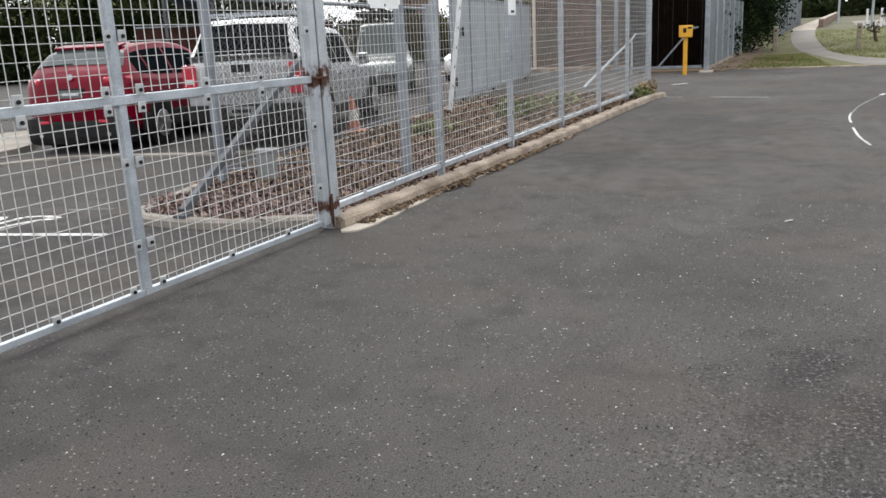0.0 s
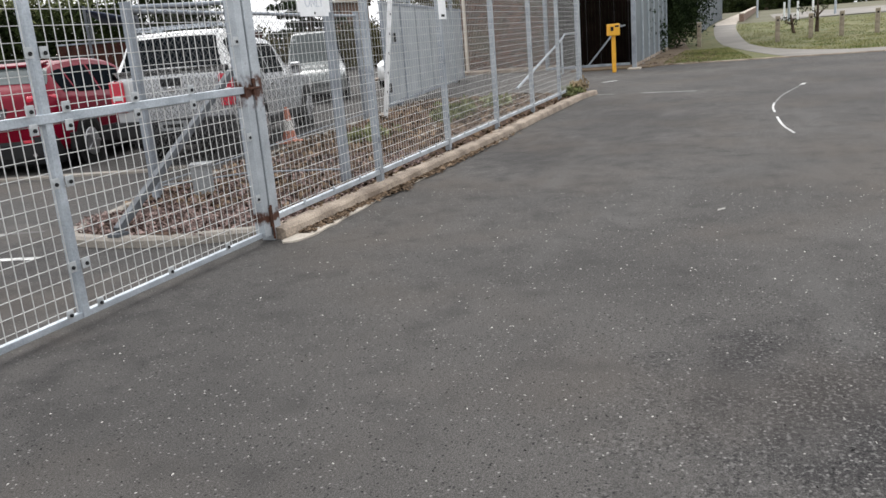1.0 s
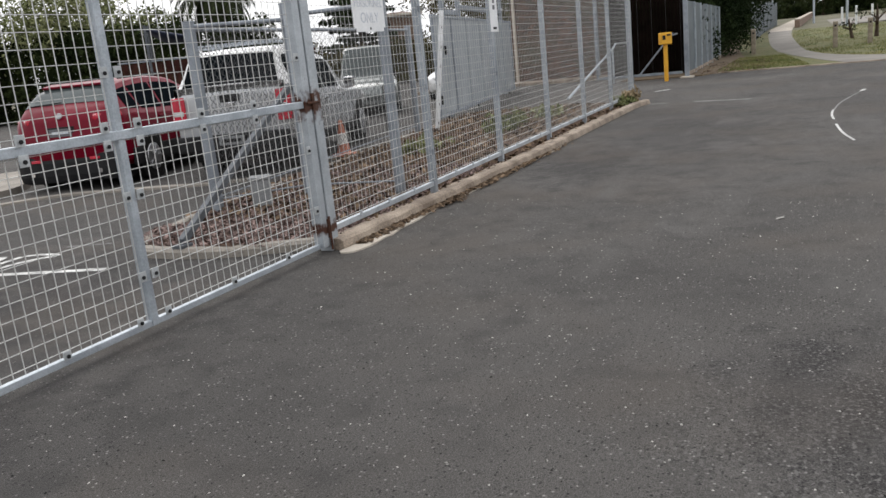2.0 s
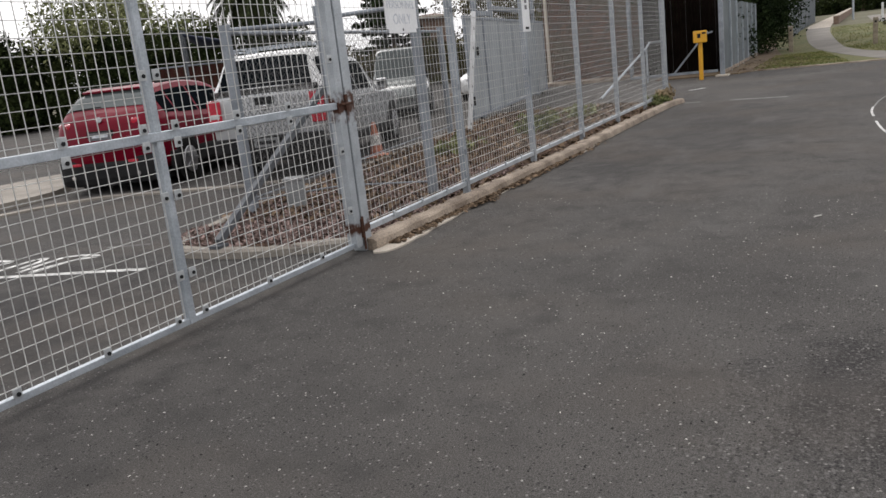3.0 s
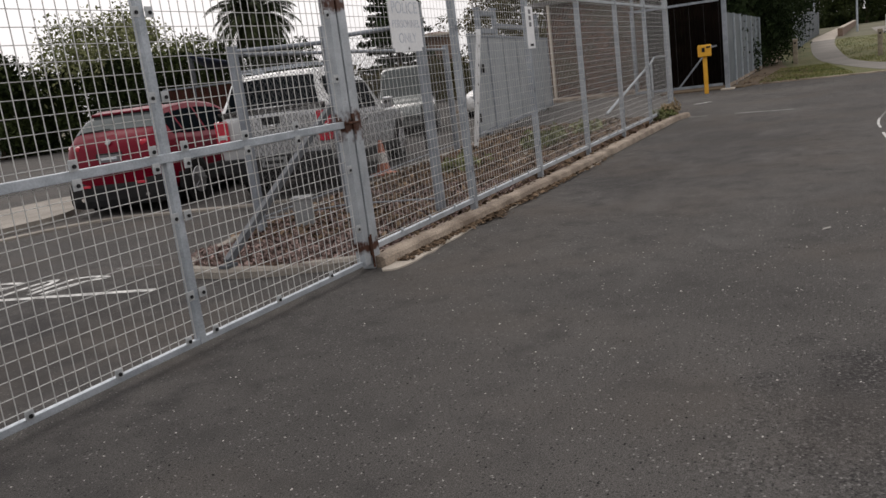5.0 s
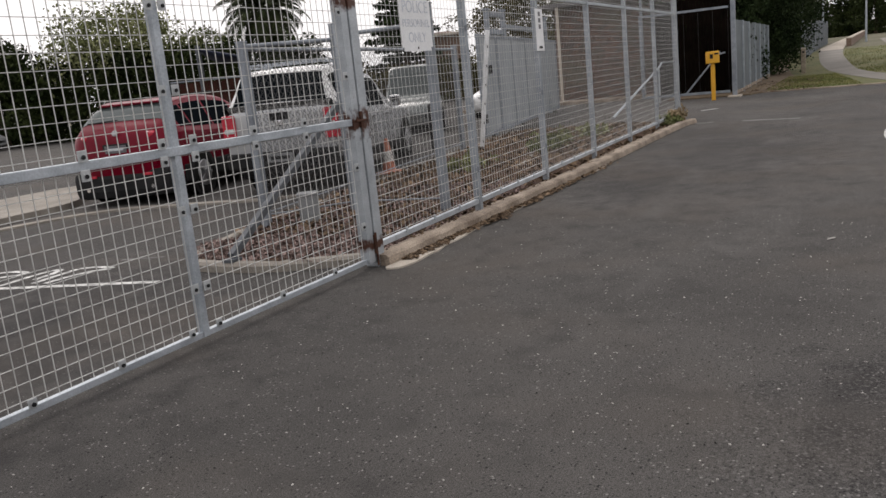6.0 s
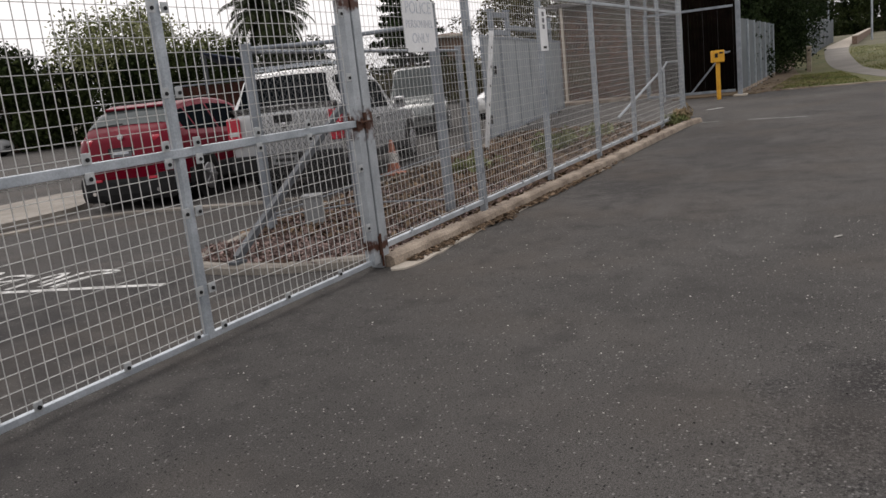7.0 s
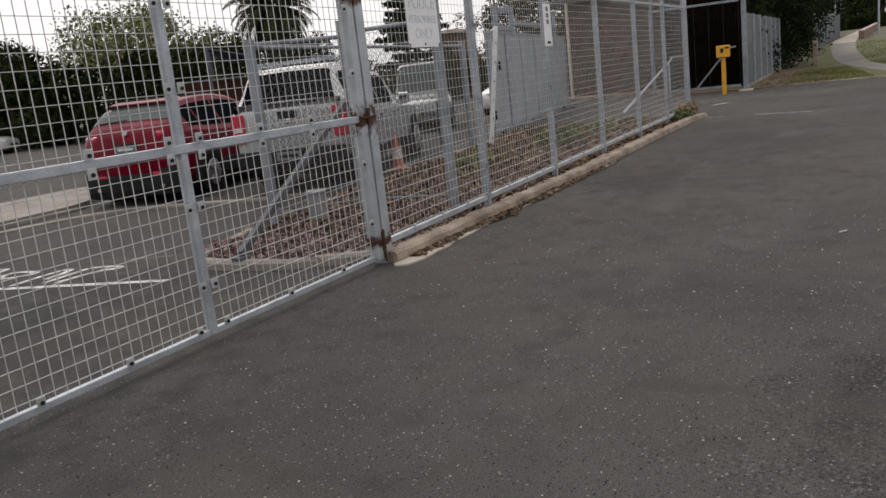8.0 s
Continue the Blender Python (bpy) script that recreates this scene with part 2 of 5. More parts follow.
FIELD = material("dry_field", (0.085, 0.085, 0.045), (0.14, 0.125, 0.08), 0.95, 0, 0.1, 5, 0.3, 0.3)
PAINT_WHITE = material("road_paint", (0.24, 0.24, 0.235), (0.66, 0.66, 0.64), 0.8, 0, 12, 90, 0.35, 0.2)
PAINT_WORN = material("worn_road_paint", (0.10, 0.10, 0.097), (0.22, 0.217, 0.213), 0.85, 0, 5, 60, 0.4, 0.2)
SIGN_WHITE = material("sign_enamel", (0.70, 0.71, 0.72), (0.80, 0.81, 0.82), 0.4, 0, 3, 50, 0.05, 0.02)
SIGN_TEXT = material("faded_sign_ink", (0.46, 0.49, 0.55), (0.66, 0.69, 0.73), 0.6, 0, 20, 90, 0.2, 0)
BLACK = material("black_plastic", (0.012, 0.012, 0.013), (0.02, 0.02, 0.021), 0.6, 0, 4, 60, 0.2, 0.05, 0.15)
TYRE = material("tyre_rubber", (0.014, 0.014, 0.014), (0.024, 0.023, 0.022), 0.9, 0, 6, 60, 0.2, 0.2, 0.1)
RIM = material("alloy_wheel", (0.30, 0.30, 0.31), (0.42, 0.42, 0.43), 0.35, 0.8, 6, 60, 0.1, 0.02)
CHROME = material("chrome", (0.62, 0.62, 0.63), (0.72, 0.72, 0.73), 0.15, 1.0, 3, 30, 0.05, 0)
RED = material("red_car_paint", (0.125, 0.0006, 0.010), (0.155, 0.001, 0.014), 0.45, 0.1, 2, 200, 0.06, 0, 0.05, 0, 0.22)
SILVER = material("silver_car_paint", (0.37, 0.38, 0.39), (0.43, 0.44, 0.45), 0.4, 0.3, 2, 200, 0.06, 0, 0.5, 0, 0.8)
WHITE_CAR = material("white_car_paint", (0.66, 0.66, 0.66), (0.74, 0.74, 0.73), 0.35, 0, 2, 100, 0.05, 0, 0.5, 0, 0.8)
GREY_CAR = material("grey_car_paint", (0.17, 0.19, 0.185), (0.23, 0.245, 0.24), 0.35, 0.3, 2, 100, 0.06, 0, 0.5, 0, 0.8)
GLASS_DARK = glass_material("tinted_car_glass", (0.006, 0.008, 0.010), 0.08, 0.0)
GLASS_PALE = glass_material("car_glass", (0.06, 0.075, 0.075))
LAMP_RED = material("red_lamp_lens", (0.42, 0.010, 0.03), (0.55, 0.018, 0.045), 0.2, 0, 8, 60, 0.15, 0, 0.5, 0, 1.0)
LAMP_CLEAR = material("clear_lamp_lens", (0.6, 0.6, 0.6), (0.7, 0.7, 0.7), 0.15, 0.3, 8, 60, 0.1, 0, 0.5, 0, 1.0)
PLATE = material("number_plate", (0.10, 0.10, 0.11), (0.13, 0.13, 0.14), 0.5, 0, 8, 60, 0.1, 0)
YELLOW = material("yellow_enamel", (0.62, 0.30, 0.012), (0.70, 0.36, 0.02), 0.5, 0, 4, 60, 0.1, 0.05)
ORANGE = material("orange_cone_plastic", (0.50, 0.17, 0.10), (0.58, 0.23, 0.145), 0.6, 0, 5, 60, 0.15, 0.05)
CREAM = material("cone_collar", (0.62, 0.60, 0.56), (0.72, 0.70, 0.66), 0.5, 0, 5, 60, 0.1, 0)
SHEET_GREY = material("grey_sheet_steel", (0.26, 0.285, 0.305), (0.33, 0.355, 0.375), 0.55, 0.1, 1.2, 40, 0.1, 0.06)
SHEET_BLUE = material("pale_blue_sheet_steel", (0.065, 0.084, 0.098), (0.105, 0.127, 0.142), 0.6, 0.1, 1.0, 40, 0.1, 0.06)
# near black without sheen: the shade of the lane put into the colour
LANE_SHADE = material("lane_shade_black", (0.004, 0.003, 0.0025), (0.008, 0.0055, 0.0045), 0.95, 0, 3, 40, 0.3, 0.3, 0.0)
TIMBER = material("weathered_timber", (0.20, 0.168, 0.125), (0.33, 0.28, 0.215), 0.9, 0, 5, 50, 0.3, 0.4)
BRICK = brick_material()
BRICK_RED = material("red_brick_wall", (0.15, 0.10, 0.075), (0.21, 0.145, 0.11), 0.9, 0, 1.5, 12, 0.3, 0.2)
ROOF = material("roof_sheet", (0.09, 0.085, 0.085), (0.13, 0.125, 0.12), 0.7, 0, 1, 30, 0.2, 0.1)
SHADE_BLUE = material("blue_shade_cloth", (0.008, 0.014, 0.032), (0.014, 0.022, 0.048), 0.8, 0, 2, 30, 0.15, 0.05)
BARK = material("tree_bark", (0.05, 0.036, 0.026), (0.10, 0.075, 0.055), 0.95, 0, 4, 30, 0.4, 0.8, 0.1)
LEAF_OLIVE = material("olive_leaves", (0.10, 0.118, 0.045), (0.23, 0.24, 0.12), 0.7, 0, 0.5, 8, 0.3, 0, 0.08, 0.5)
LEAF_HEDGE = material("hedge_leaves", (0.011, 0.019, 0.006), (0.038, 0.05, 0.016), 0.8, 0, 0.6, 8, 0.3, 0, 0.08, 0.5)
LEAF_BROWN = material("brownish_leaves", (0.05, 0.05, 0.02), (0.10, 0.085, 0.035), 0.75, 0, 0.6, 8, 0.3, 0, 0.08, 0.5)
LEAF_DARK = material("dark_conifer_leaves", (0.012, 0.022, 0.009), (0.032, 0.048, 0.018), 0.8, 0, 0.6, 8, 0.3, 0, 0.08, 0.5)
LEAF_BRIGHT = material("bright_leaves", (0.08, 0.14, 0.025), (0.16, 0.22, 0.05), 0.7, 0, 0.7, 10, 0.3, 0, 0.08, 0.4)
PALM_LEAF = material("palm_fronds", (0.014, 0.022, 0.008), (0.045, 0.055, 0.022), 0.6, 0, 0.8, 8, 0.3, 0, 0.1, 0.5)
PALING = material("stained_palings", (0.035, 0.014, 0.011), (0.065, 0.027, 0.02), 0.9, 0, 3, 40, 0.3, 0.2, 0.1)
PIT_GREY = material("grey_pit_box", (0.19, 0.20, 0.205), (0.26, 0.27, 0.275), 0.7, 0, 3, 50, 0.15, 0.1)


# ---- building helpers ----
def slope(x):
    """How far the ground has risen at x, beyond the lawn."""
    return min(max(0.0, x - 38), 27) * 0.031 + min(max(0.0, x - 65), 70) * 0.012


def finish(name, bm, mat, smooth=False):
    me = bpy.data.meshes.new(name)
    bm.normal_update()
    bm.to_mesh(me)
    bm.free()
    me.materials.append(mat)
    if smooth:
        for p in me.polygons:
            p.use_smooth = True
    return new(name, me)


def thing(name, at=(0, 0, 0), turn=0.0, label="", category="", group="", kind=""):
    e = new(name)
    e.matrix_world = pose(at[0], at[1], at[2], 0, 0, turn)
    return tagged(e, label, category, group, kind)


def part(name, bm, mat, parent, label="", smooth=False):
    ob = finish(name, bm, mat, smooth)
    ob.parent = parent
    if label:
        ob["label"] = label
    return ob


def single(name, bm, mat, label, category, group="", kind="", smooth=False):
    return tagged(finish(name, bm, mat, smooth), label, category, group, kind)


def raw(name, verts, faces, mat, smooth=False):
    me = bpy.data.meshes.new(name)
    me.from_pydata([tuple(v) for v in verts], [], [tuple(f) for f in faces])
    me.update()
    me.materials.append(mat)
    if smooth:
        for p in me.polygons:
            p.use_smooth = True
    return new(name, me)


def box(bm, c, s, bevel=0.0, m=None):
    mat = Matrix.Translation(c) @ (m or Matrix()) @ Matrix.Diagonal((s[0], s[1], s[2], 1))
    r = bmesh.ops.create_cube(bm, size=1, matrix=mat)
    if bevel:
        es = list({e for v in r["verts"] for e in v.link_edges})
        bmesh.ops.bevel(bm, geom=es, offset=bevel, segments=2, affect="EDGES", profile=0.6)
    return bm


def bar(bm, a, b, w, d, bevel=0.004, up=(0, 0, 1)):
    """A square bar from a to b, w across and d in the direction of up."""
    a, b = Vector(a), Vector(b)
    z = (b - a).normalized()
    u = Vector(up)
    if abs(z.dot(u)) > 0.95:
        u = Vector((0, 1, 0))
    x = u.cross(z).normalized()
    y = z.cross(x)
    m = Matrix((x, y, z)).transposed().to_4x4()
    return box(bm, (a + b) / 2, (w, d, (b - a).length), bevel, m)


def tube(bm, a, b, r, n=10, r2=None):
    a, b = Vector(a), Vector(b)
    q = (b - a).to_track_quat("Z", "Y").to_matrix().to_4x4()
    bmesh.ops.create_cone(bm, cap_ends=True, segments=n, radius1=r, radius2=r if r2 is None else r2, depth=(b - a).length,
                          matrix=Matrix.Translation((a + b) / 2) @ q)
    return bm


def lathe(bm, rings, n=20, axis="Z", at=(0, 0, 0)):
    """A turned shape from (radius, height) rings."""
    loops = []
    for r, h in rings:
        vs = []
        for i in range(n):
            t = 2 * math.pi * i / n
            p = (r * math.cos(t), r * math.sin(t), h) if axis == "Z" else (r * math.cos(t), h, r * math.sin(t))
            vs.append(bm.verts.new((p[0] + at[0], p[1] + at[1], p[2] + at[2])))
        loops.append(vs)
    for a, b in zip(loops, loops[1:]):
        for i in range(n):
            bm.faces.new((a[i], a[(i + 1) % n], b[(i + 1) % n], b[i]))
    bm.faces.new(list(reversed(loops[0])))
    bm.faces.new(loops[-1])
    bmesh.ops.recalc_face_normals(bm, faces=bm.faces)
    return bm


def sticks(segs, r, mat, name, sides=4):
    """Many straight thin wires in one mesh."""
    vs, fs = [], []
    for a, b in segs:
        a, b = np.array(a, float), np.array(b, float)
        z = (b - a) / np.linalg.norm(b - a)
        u = np.array((0, 0, 1.0)) if abs(z[2]) < 0.9 else np.array((0, 1.0, 0))
        x = np.cross(u, z)
        x /= np.linalg.norm(x)
        y = np.cross(z, x)
        k = len(vs)
        for e in (a, b):
            for i in range(sides):
                t = 2 * math.pi * (i + 0.5) / sides
                vs.append(e + r * (math.cos(t) * x + math.sin(t) * y))
        for i in range(sides):
            j = (i + 1) % sides
            fs.append((k + i, k + j, k + sides + j, k + sides + i))
    return raw(name, vs, fs, mat)


def wire_panel(x0, x1, z0, z1, y, parent, step_x=0.0735, step_z=0.09, r=0.0026, upright=0.0):
    """Welded mesh: upright wires in front, level wires behind."""
    segs, tall = [], []
    k = int((x1 - x0) / step_x)
    off = ((x1 - x0) - k * step_x) / 2
    for i in range(k + 1):
        x = x0 + off + i * step_x
        (tall if upright else segs).append(((x, y - r, z0), (x, y - r, z1)))
    k = int((z1 - z0) / step_z)
    for i in range(k + 1):
        z = z0 + 0.03 + i * step_z
        if z < z1:
            segs.append(((x0, y + r, z), (x1, y + r, z)))
    for line, thick in ((segs, r), (tall, upright)):
        if line:
            sticks(line, thick, WIRE, "wire_mesh").parent = parent


def chain_panel(a, b, z0, z1, parent, cell=0.06, r=0.0022):
    """Chain-link wire between two posts: slanting wires in both directions."""
    a, b = np.array(a, float), np.array(b, float)
    ln = np.linalg.norm(b - a)
    d = (b - a) / ln
    nrm = np.array((-d[1], d[0]))
    hh = z1 - z0
    step = cell * 1.414
    segs = []
    for sgn in (1, -1):
        c = -hh
        while c < ln:
            u0, v0, u1, v1 = c, 0.0, c + hh, hh
            if u0 < 0:
                v0, u0 = -u0, 0.0
            if u1 > ln:
                v1 -= u1 - ln
                u1 = ln
            if u1 - u0 > 0.02:
                if sgn < 0:
                    v0, v1 = hh - v0, hh - v1
                o = nrm * r * sgn
                p, q = a + d * u0 + o, a + d * u1 + o
                segs.append(((p[0], p[1], z0 + v0), (q[0], q[1], z0 + v1)))
            c += step
    ob = sticks(segs, r, CHAIN, "chain_wire", 3)
    ob.parent = parent
    return ob


def sweep(points, profile, name, mat, closed=False, bevel=0.012):
    """Sweeps a cross-section (offset to the left of travel, height) along a line on the ground."""
    pts = [Vector((p[0], p[1], p[2] if len(p) > 2 else 0)) for p in points]
    n = len(pts)
    bm = bmesh.new()
    rows = []
    for i, p in enumerate(pts):
        a = pts[(i - 1) % n] if closed or i else p
        b = pts[(i + 1) % n] if closed or i < n - 1 else p
        t = (b - a).normalized()
        nn = Vector((-t.y, t.x, 0))
        rows.append([bm.verts.new(p + nn * o + Vector((0, 0, h))) for o, h in profile])
    m = len(profile)
    for i in range(n if closed else n - 1):
        a, b = rows[i], rows[(i + 1) % n]
        for j in range(m):
            bm.faces.new((a[j], b[j], b[(j + 1) % m], a[(j + 1) % m]))
    if not closed:
        bm.faces.new(rows[0])
        bm.faces.new(list(reversed(rows[-1])))
    bmesh.ops.recalc_face_normals(bm, faces=bm.faces)
    return finish(name, bm, mat)


def smooth_line(points, k=6):
    """Catmull-Rom through points."""
    p = [np.array(q, float) for q in points]
    p = [2 * p[0] - p[1]] + p + [2 * p[-1] - p[-2]]
    out = []
    for i in range(1, len(p) - 2):
        for s in range(k):
            t = s / k
            out.append(tuple(0.5 * (2 * p[i] + (p[i + 1] - p[i - 1]) * t + (2 * p[i - 1] - 5 * p[i] + 4 * p[i + 1] - p[i + 2]) * t * t
                                    + (3 * p[i] - p[i - 1] - 3 * p[i + 1] + p[i + 2]) * t ** 3)))
    out.append(tuple(p[-2]))
    return out


def flat_sheet(name, points, z, mat, label, category, thick=0.0):
    bm = bmesh.new()
    f = bm.faces.new([bm.verts.new((p[0], p[1], z)) for p in points])
    if f.normal.z < 0:
        f.normal_flip()
    bmesh.ops.triangulate(bm, faces=bm.faces)
    if name in ("lawn", "verge", "soil", "footpath"):
        bmesh.ops.bisect_plane(bm, geom=list(bm.verts) + list(bm.edges) + list(bm.faces), plane_co=(38, 0, 0), plane_no=(1, 0, 0))
        for v in bm.verts:
            v.co.z += slope(v.co.x)
    if thick:
        r = bmesh.ops.extrude_face_region(bm, geom=list(bm.faces))
        bmesh.ops.translate(bm, verts=[v for v in r["geom"] if isinstance(v, bmesh.types.BMVert)], vec=(0, 0, -thick))
    bmesh.ops.recalc_face_normals(bm, faces=bm.faces)
    return single(name, bm, mat, label, category, kind="structure")


def inside(px, py, poly):
    hit = False
    for (x1, y1), (x2, y2) in zip(poly, poly[1:] + poly[:1]):
        if (y1 > py) != (y2 > py) and px < (x2 - x1) * (py - y1) / (y2 - y1) + x1:
            hit = not hit
    return hit


def flakes(name, places, size, mat, label, category, rng, flat=0.6, thick=0.25):
    """Loose flat bits scattered on the ground: each a small bent four-sided flake with an underside."""
    vs, fs = [], []
    for x, y, z in places:
        s = size * rng.uniform(0.5, 1.5)
        a = rng.uniform(0, 6.28)
        tx, ty = rng.uniform(-flat, flat), rng.uniform(-flat, flat)
        ca, sa = math.cos(a), math.sin(a)
        w = s * rng.uniform(0.35, 0.8)
        k = len(vs)
        for u, v in ((-1, -0.6), (0.2, -1), (1, 0.3), (-0.4, 1)):
            ux, vy = u * s / 2, v * w / 2
            vs.append((x + ca * ux - sa * vy, y + sa * ux + ca * vy, z + 0.006 + abs(tx) * s * 0.3 + tx * ux + ty * vy))
        vs.append((x, y, z + 0.006 + s * thick))
        fs += [(k, k + 1, k + 4), (k + 1, k + 2, k + 4), (k + 2, k + 3, k + 4), (k + 3, k, k + 4)]
    ob = raw(name, vs, fs, mat)
    return tagged(ob, label, category, kind="stuff")


# ---- ground, road, paths ----
def rise(x, y):
    return slope(x) * min(1.0, max(0.0, (6 - y) / 3.5)) - 0.03


def ground():
    xs = sorted(set([-400, -200, -80, -30, 0, 20, 30, 38, 65, 80, 100, 135, 170, 250, 400, 700]))
    ys = sorted(set([-500, -250, -120, -60, -30, -15, -5, 2.5, 6, 15, 30, 60, 120, 250, 500]))
    vs = [(x, y, rise(x, y)) for x in xs for y in ys]
    ny = len(ys)
    fs = [(i * ny + j, (i + 1) * ny + j, (i + 1) * ny + j + 1, i * ny + j + 1) for i in range(len(xs) - 1) for j in range(ny - 1)]
    tagged(raw("ground", vs, fs, FIELD), "dry grassy ground running to the horizon", "ground", kind="structure")


ground()
flat_sheet("road", [(-70, -70), (23.4, -70), (23.4, 2.2), (38, 2.2), (38, 6), (60, 6), (60, 60), (-70, 60)], 0.0, ASPHALT,
           "worn dark grey asphalt with pale stone specks", "asphalt")
PATH_L = smooth_line([(23.55, -4.75), (27.5, -3.95), (34, -2.95), (43.6, -1.9), (60, -1.15)], 5)
PATH_R = smooth_line([(25.4, -12), (25.4, -8), (26.0, -6.5), (28.6, -5.1), (32.6, -4.17), (39.9, -3.46), (52, -2.85), (60, -2.75)], 5)
LAWN = PATH_R[5:] + [(60, -40), (25.4, -40)]
flat_sheet("lawn", LAWN, 0.03, GRASS, "patchy mown green lawn beside the path", "grass", 0.06)
flat_sheet("verge", PATH_L + [(60, 2.0), (23.55, 2.0)], 0.025, GRASS, "thin grass verge strewn with fallen leaves", "grass", 0.05)
flat_sheet("soil", smooth_line([(22.7, -0.55), (25, -1.3), (29, -1.5), (34, -1.2), (42, -0.4), (52, 0.2)], 4) + [(60, 1.0), (60, 2.1), (22.7, 2.1)], 0.04, LITTER,
           "brown soil and leaf litter under the conifers", "soil", 0.06)
flat_sheet("footpath", [(23.5, -40)] + PATH_L + PATH_R[::-1] + [(25.4, -40)], 0.034, PATH_CONCRETE, "pale concrete footpath curving away from the road", "footpath", 0.06)
tagged(raw("far_footpath", [(x, y, slope(x) + 0.034) for x, y in ((60, -2.75), (60, -1.15), (65, -2.8), (65, -1.2), (135, -5.0), (135, -3.0))], [(0, 2, 3, 1), (2, 4, 5, 3)], CONCRETE_PALE),
       "straight pale concrete footpath running uphill", "footpath", kind="structure")
tagged(raw("far_road", [(62, -5.5, slope(62) + 0.03), (62, -90, slope(62) + 0.03), (84, -90, slope(84) + 0.03), (84, -5.5, slope(84) + 0.03)], [(0, 1, 2, 3)], PATH_CONCRETE),
       "pale grey side road beyond the lawn", "road", kind="structure")
tagged(sweep([(23.38, -60), (23.38, -30), (23.38, -8), (23.42, -4), (23.5, -0.3)], [(0.06, -0.05), (0.06, 0.02), (0.04, 0.03), (-0.12, 0.03), (-0.12, -0.05)],
             "far_kerb", CONCRETE), "low concrete kerb along the far road edge", "kerb", kind="structure")

# kerb under the fence, with its spread of mortar and soil
rng = random.Random(4)
kerb_line = [(0.13, 0.0), (0.8, -0.03), (1.5, -0.05), (2.3, -0.09), (4.3, -0.15), (5.6, -0.2), (7.2, -0.2), (9.2, -0.22), (11.2, -0.25), (12.3, -0.29), (13.0, -0.4)]
KERB = [(-0.085, -0.05), (-0.082, 0.03), (-0.07, 0.082), (-0.045, 0.1), (0.05, 0.104), (0.075, 0.09), (0.09, 0.05), (0.26, 0.045), (0.26, -0.05)]


def kerb():
    line = smooth_line(kerb_line, 24)
    ob = sweep(line, KERB, "kerb", CONCRETE)
    for v in ob.data.vertices:
        c = v.co
        k = noise.noise((c.x * 3, c.y * 9, c.z * 9)) * 0.012 + noise.noise((c.x * 11, c.y * 20, c.z * 20)) * 0.005
        c.y += k
        if c.z > 0.05:
            c.z += k * 0.8
    tagged(ob, "stained tan concrete kerb below the mesh fence", "kerb", kind="structure")


kerb()
edge_out = [(0.0, -0.12), (0.07, -0.22), (0.3, -0.265), (0.55, -0.25), (0.67, -0.27), (0.94, -0.235), (1.25, -0.245), (1.62, -0.215), (2.0, -0.215), (2.35, -0.225), (2.8, -0.25), (3.2, -0.235), (3.6, -0.27), (4.1, -0.262), (4.5, -0.29), (5.1, -0.29), (5.6, -0.315), (6.3, -0.29)]
apron = [(0.05, -0.08)] + smooth_line(edge_out, 6) + [(6.3, -0.2), (4.3, -0.16), (2.8, -0.11), (1.4, -0.07)]
flat_sheet("kerb_apron", apron, 0.014, CONCRETE_PALE, "pale crumbling mortar spilled along the kerb foot", "concrete", 0.03)

BED = [(0.16, 0.2), (-0.02, 0.58), (-0.17, 1.0), (-0.21, 1.48), (-0.13, 1.93), (0.22, 2.26), (0.92, 2.46), (1.9, 2.68), (4.5, 2.95), (9.0, 3.5), (13.2, 3.9)]
bed_edge = smooth_line(BED, 6)
tagged(sweep(bed_edge, [(0.0, -0.04), (0.0, 0.06), (-0.03, 0.085), (-0.10, 0.09), (-0.13, 0.075), (-0.13, -0.04)], "bed_kerb", CONCRETE_GREY),
       "rounded concrete kerb round the mulch bed", "kerb", kind="structure")


def bed_height(x, y):
    """The mulch lies lower along the fence."""
    k = min(1.0, max(0.0, (y - 0.1) / 0.5))
    return 0.015 + 0.055 * k + 0.05 * k * noise.noise((x * 1.5, y * 1.5, 0))


